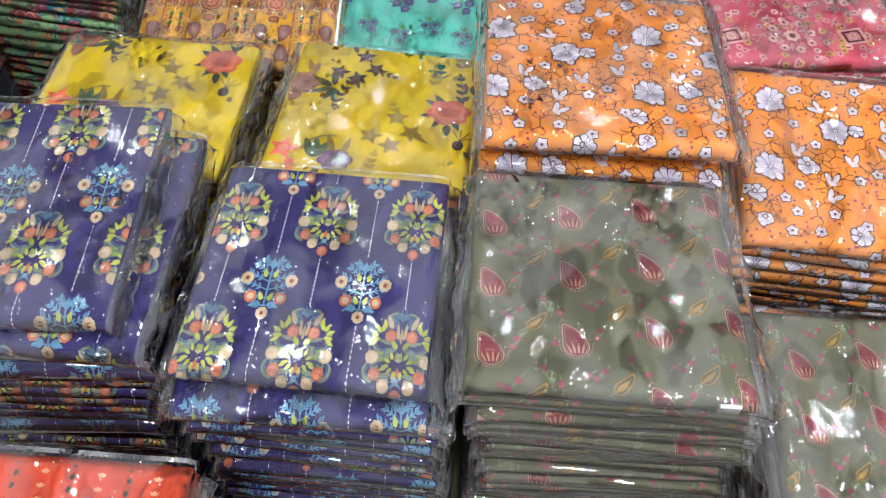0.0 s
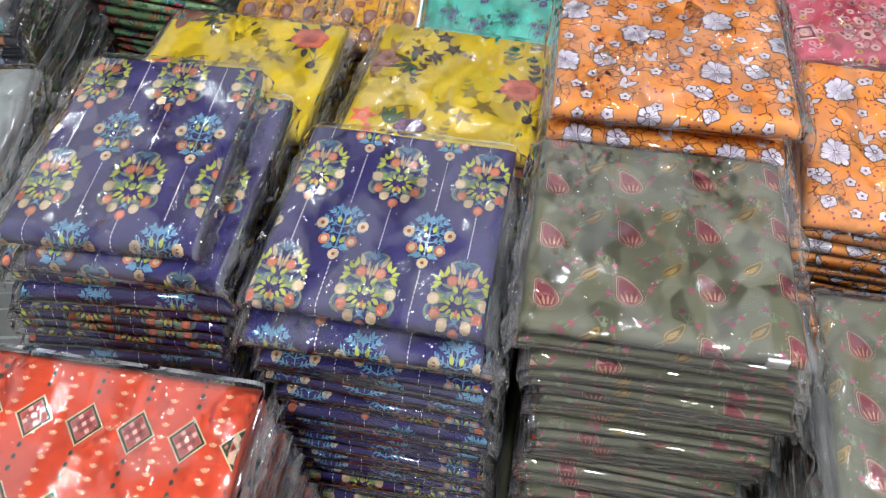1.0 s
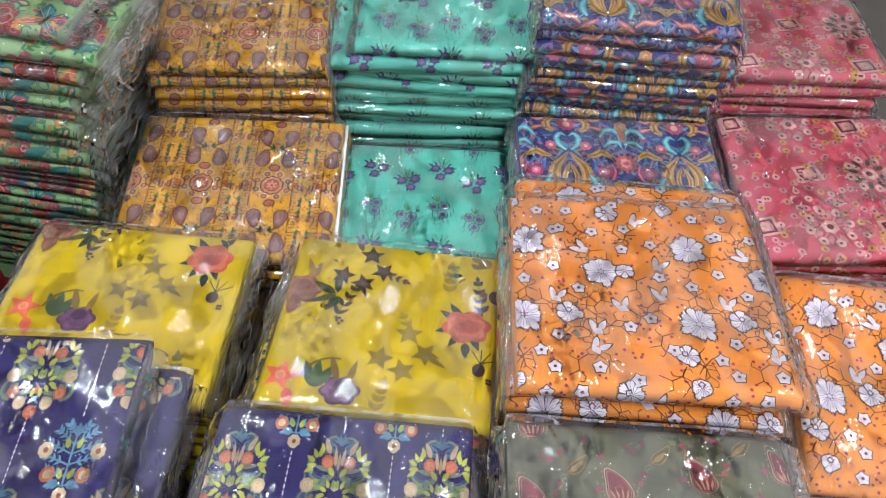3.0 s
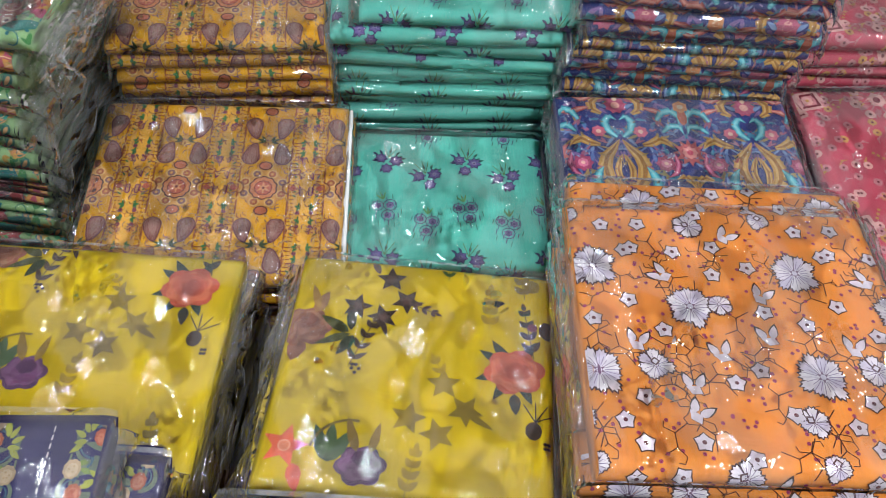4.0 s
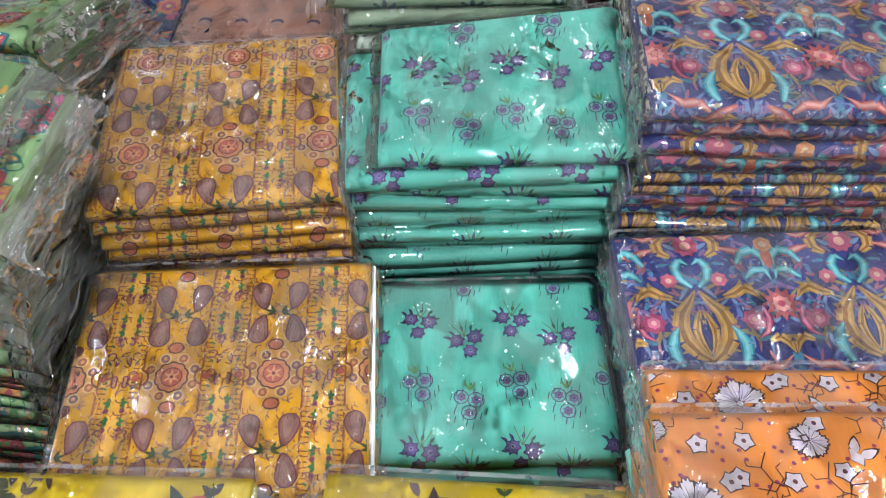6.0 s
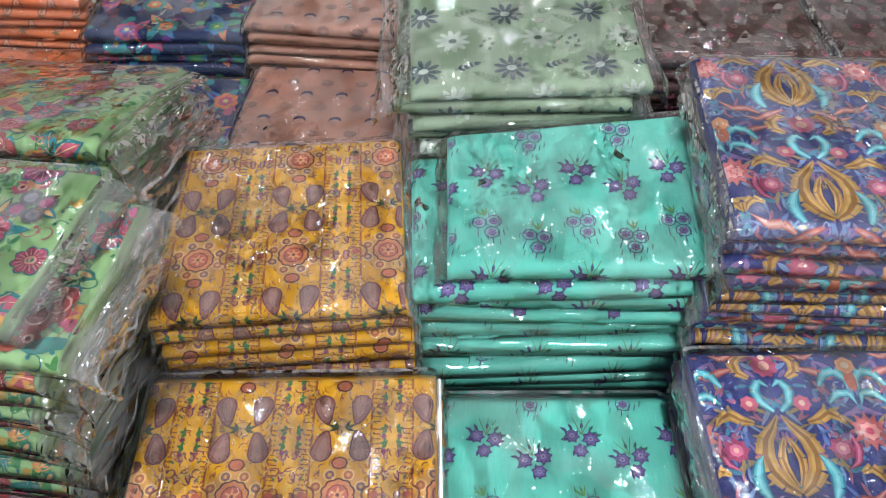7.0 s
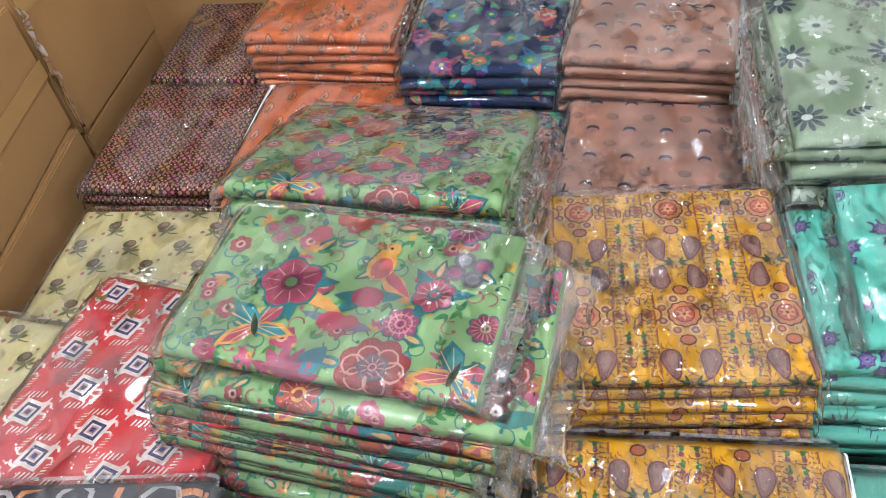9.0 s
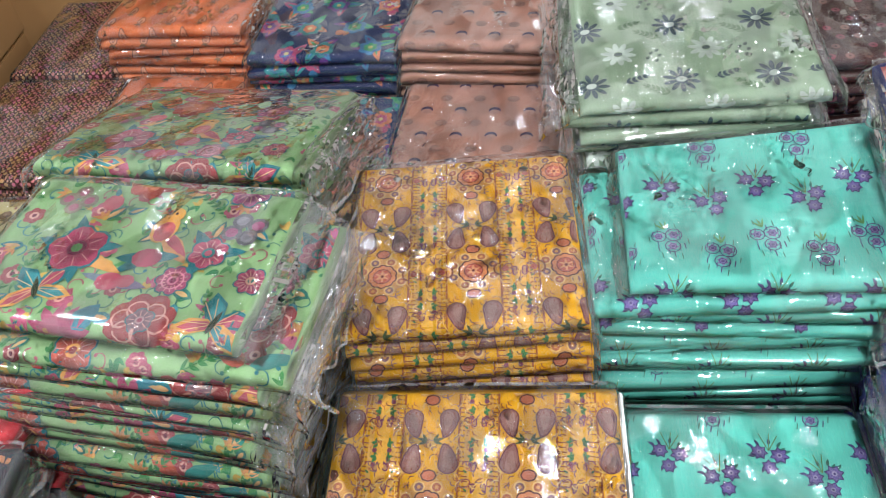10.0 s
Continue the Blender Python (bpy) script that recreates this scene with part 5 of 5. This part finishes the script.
# how far the lower packets of a stack wander to the side
LEAN = {1: -0.05, 2: 0.035, 0: 0.0, 17: -0.06, 12: -0.04}
piles = []
rng = random.Random(4)
for index, (kind, fx, fy, w, d, turn, zf, zb, t, offset, left, right) in enumerate(STACKS):
    a = radians(turn)
    cx = fx + math.cos(a) * w / 2 - math.sin(a) * d / 2
    cy = fy + math.sin(a) * w / 2 + math.cos(a) * d / 2
    zt = (zf + zb) / 2
    tilt = math.degrees(math.atan2(zb - zf, d))
    bend = BEND.get(index, 0.0)
    top = packet(kind, w, d, t, index * 3 + 1, offset, True, left, right, LIFT.get(index), " on top")
    z = zt - t
    top.matrix_basis = pose(cx, cy, z, tilt, 0, turn)
    if index in ASKEW:
        dx, dy, dr = ASKEW[index]
        z -= t
        under = packet(kind, w, d, t, index * 3 + 2, (offset[0] + 0.06, offset[1] + 0.05), True, left, right, None, " under another")
        under.matrix_basis = pose(cx + dx, cy + dy, z, tilt, 0, turn + dr)
    if index in CARD_FILM_EDGES:
        card_film_edge(top, *CARD_FILM_EDGES[index], t)
    if index in TAGS:
        paper_tag(top, TAGS[index], d, t)
    protos = [packet(kind, w * WIDE.get(index, 1.0), d, t * q, index * 7 + n, (rng.uniform(-.1, .1), rng.uniform(-.1, .1)), False, left * 0.7, right * LOOSE.get(index, 0.7),
                     (lambda u, v, b=bend, e=rng.uniform(-.003, .003): -b * (2 * u) ** 2 + e * math.sin(5 * u)), " in a stack")
              for n, q in enumerate((0.62, 0.8, 1.0, 1.25))]
    sizes = [t * q for q in (0.62, 0.8, 1.0, 1.25)]
    swing = rng.uniform(0, 6)
    used = set()
    for i in range(SHOWN[index] + 6):
        pick = i if i < 4 else rng.choice((0, 0, 1, 1, 2, 3))
        pick = (2, 1, 3, 0)[i] if i < 4 else pick
        z -= sizes[pick]
        if z < FLOOR + 0.03 or (i >= SHOWN[index] and len(used) == 4):
            z += sizes[pick]
            break
        fade = max(0.0, 1 - i / 14)
        m = pose(cx + LEAN.get(index, 0.0) * min(1.0, (i + 1) / (2 if index == 12 else 9)) + 0.006 * math.sin(i * 0.7 + swing) + rng.uniform(-.005, .005), cy + 0.004 * math.cos(i * 0.9 + swing) + rng.uniform(-.008, .006), z,
                 tilt * fade + rng.uniform(-.5, .5), rng.uniform(-.7, .7), turn + rng.uniform(-2, 2))
        if pick not in used:
            protos[pick].matrix_basis = m
            used.add(pick)
        else:
            copy_thing(protos[pick], m)
    piles.append((kind, cx, cy, w, d, turn, z))

# the packets further down, hidden between the stacks
verts, faces, slots = [], [], []
kinds = list(DESIGN)
for kind, cx, cy, w, d, turn, z in piles:
    n = max(1, round((z - FLOOR) / 0.024))
    step = (z - FLOOR) / n
    m = pose(cx, cy, 0, 0, 0, turn)
    for i in range(n):
        z0, z1, base = FLOOR + step * i, FLOOR + step * (i + 0.97), len(verts)
        j = rng.uniform(-.004, .004)
        for x, y, zz in ((-1, -1, z0), (1, -1, z0), (1, 1, z0), (-1, 1, z0), (-1, -1, z1), (1, -1, z1), (1, 1, z1), (-1, 1, z1)):
            verts.append(tuple(m @ Vector((x * w * 0.49 + j, y * d * 0.49 + j, zz))))
        faces += [tuple(base + q for q in f) for f in ((0, 3, 2, 1), (4, 5, 6, 7), (0, 1, 5, 4), (1, 2, 6, 5), (2, 3, 7, 6), (3, 0, 4, 7))]
        slots += [kinds.index(kind)] * 6
me = bpy.data.meshes.new("packet_pile")
me.from_pydata(verts, [], faces)
for kind in kinds:
    me.materials.append(DYE[kind])
me.polygons.foreach_set("material_index", slots)
tagged(new("packet_pile", me), "lower packets of folded cloth, deep in the stacks", "packet pile", kind="stuff")


# ---- room ----
def box(name, lo, hi, mat):
    bm = bmesh.new()
    bmesh.ops.create_cube(bm, size=1, matrix=Matrix.Translation([(a + b) / 2 for a, b in zip(lo, hi)]) @ Matrix.Diagonal([b - a for a, b in zip(lo, hi)] + [1]))
    me = bpy.data.meshes.new(name)
    bm.to_mesh(me)
    bm.free()
    me.materials.append(mat)
    return tagged(new(name, me), kind="structure")


wall_paint = rough_material("wall_paint", (0.6, 0.57, 0.52), 0.06, 3)
ceil_paint = rough_material("ceiling_paint", (0.7, 0.69, 0.66), 0.05, 3)
floor_stone = rough_material("floor_stone", (0.12, 0.11, 0.1), 0.2, 6, 0.5)
box("floor", (-3, -3.5, FLOOR - 0.1), (3.5, 3, FLOOR), floor_stone)
box("ceiling", (-3, -3.5, CEIL), (3.5, 3, CEIL + 0.1), ceil_paint)
box("wall_west", (-3.1, -3.5, FLOOR), (-3, 3, CEIL), wall_paint)
box("wall_east", (3.5, -3.5, FLOOR), (3.6, 3, CEIL), wall_paint)
box("wall_north", (-3.1, 3, FLOOR), (3.6, 3.1, CEIL), wall_paint)
box("wall_south", (-3.1, -3.6, FLOOR), (3.6, -3.5, CEIL), wall_paint)

# fluorescent tubes on the ceiling
for x, y, turn, wide, power in ((0.3, -0.35, 12, 0.045, 19), (0.25, 1.25, 10, 0.04, 8), (-1.85, 0.35, 8, 0.045, 25), (2.75, -0.3, 8, 0.045, 30), (-1.5, -1.5, 8, 0.06, 42),
                                (0.5, -2.1, 8, 0.06, 46), (1.9, -1.7, 8, 0.06, 32), (-2.6, 1.5, 8, 0.06, 25), (1.3, 2.8, 80, 0.045, 12)):
    lamp = bpy.data.lights.new("tube_light", "AREA")
    lamp.shape, lamp.size, lamp.size_y, lamp.energy = "RECTANGLE", wide, 1.2, power
    lamp.color = (0.87, 0.92, 1.0)
    new("tube_light", lamp).matrix_basis = pose(x, y, CEIL - 0.04, 0, 0, turn)


# ---- cardboard boxes along the side ----
CARD = rough_material("cardboard", lin("a27a4c"), 0.12, 4, 0.85, 0.15)
TAPE = rough_material("packing_tape", lin("b08a58"), 0.1, 20, 0.25, 0.05)


def panel(bm, lo, hi):
    bmesh.ops.create_cube(bm, size=1, matrix=Matrix.Translation([(a + b) / 2 for a, b in zip(lo, hi)]) @ Matrix.Diagonal([b - a for a, b in zip(lo, hi)] + [1]))


def soft_part(name, boxes, mat, parent, label="", bevel=0.004):
    bm = bmesh.new()
    for lo, hi in boxes:
        panel(bm, lo, hi)
    bmesh.ops.bevel(bm, geom=bm.edges[:], offset=bevel, segments=2, affect="EDGES")
    for v in bm.verts:
        v.co += Vector([0.003 * noise.noise(v.co * 6 + Vector((s, 0, 0))) for s in (0, 9, 18)])
    me = bpy.data.meshes.new(name)
    bm.to_mesh(me)
    bm.free()
    me.materials.append(mat)
    ob = new(name, me)
    ob.parent = parent
    return tagged(ob, label) if label else ob


def cardboard_box(x, y, z, w, d, h, turn, label):
    """A closed carton, origin under its middle: four walls, two top flaps with a seam, and a strip of tape."""
    ob = tagged(new("cardboard_box"), label, "box", "cartons along the side")
    t = 0.006
    soft_part("wall", [((-w / 2, -d / 2, 0), (-w / 2 + t, d / 2, h))], CARD, ob)
    soft_part("wall", [((w / 2 - t, -d / 2, 0), (w / 2, d / 2, h))], CARD, ob)
    soft_part("wall", [((-w / 2 + t, -d / 2, 0), (w / 2 - t, -d / 2 + t, h))], CARD, ob)
    soft_part("wall", [((-w / 2 + t, d / 2 - t, 0), (w / 2 - t, d / 2, h))], CARD, ob)
    soft_part("flap", [((-w / 2 + t, -d / 2 + t, h - t), (-0.003, d / 2 - t, h + 0.001))], CARD, ob)
    soft_part("flap", [((0.003, -d / 2 + t, h - t), (w / 2 - t, d / 2 - t, h + 0.001))], CARD, ob)
    soft_part("tape", [((-0.025, -d / 2 - 0.002, h + 0.002), (0.025, d / 2 + 0.002, h + 0.004))], TAPE, ob, "shiny brown tape", 0.0008)
    soft_part("tape", [((w / 2 + 0.001, -d / 2, h * 0.5 - 0.02), (w / 2 + 0.003, d / 2, h * 0.5 + 0.02))], TAPE, ob, "shiny brown tape", 0.0008)
    ob.matrix_basis = pose(x, y, z, 0, 0, turn)
    return ob


cardboard_box(-1.17, 0.53, FLOOR, 0.46, 0.47, 0.695, 2, "brown cardboard carton under another carton")
cardboard_box(-1.175, 0.535, FLOOR + 0.702, 0.455, 0.465, 0.27, 3, "brown cardboard carton on top of another")
cardboard_box(-1.20, 1.06, FLOOR, 0.5, 0.5, 0.65, -2, "brown cardboard carton with loose tape")
cardboard_box(-1.19, 1.06, FLOOR + 0.657, 0.49, 0.5, 0.6, -3, "tall brown cardboard carton")
cardboard_box(-0.72, 1.45, FLOOR, 0.5, 0.42, 1.13, 4, "brown cardboard carton behind the stacks")
cardboard_box(-0.18, 1.42, FLOOR, 0.5, 0.4, 0.73, -1, "low brown cardboard carton behind the stacks")


def torn_tape(x, y, z0, z1, label):
    """A crumpled strip of clear tape that has come off along a carton's edge."""
    verts, faces = [], []
    n = 26
    for i in range(n + 1):
        q = i / n
        for j in range(4):
            v = Vector((q * 9, j * 1.7, 3))
            verts.append((x + 0.009 * j + 0.012 * noise.noise(v), y - 0.006 * j + 0.012 * noise.noise(v + Vector((5, 5, 5))), z0 + (z1 - z0) * q + 0.006 * noise.noise(v * 2)))
    for i in range(n):
        for j in range(3):
            a = i * 4 + j
            faces.append((a, a + 1, a + 5, a + 4))
    ob = mesh_object("loose_tape", verts, faces, TORN, None)
    return tagged(ob, label, "tape")


TORN = film_material("torn_tape", 0.15, 0.4, 1.5, 0.9, 1.0, (1, 1, 1), (30, 90))
torn_tape(-0.945, 0.775, -0.17, 0.12, "crumpled clear tape peeling off a carton's edge")
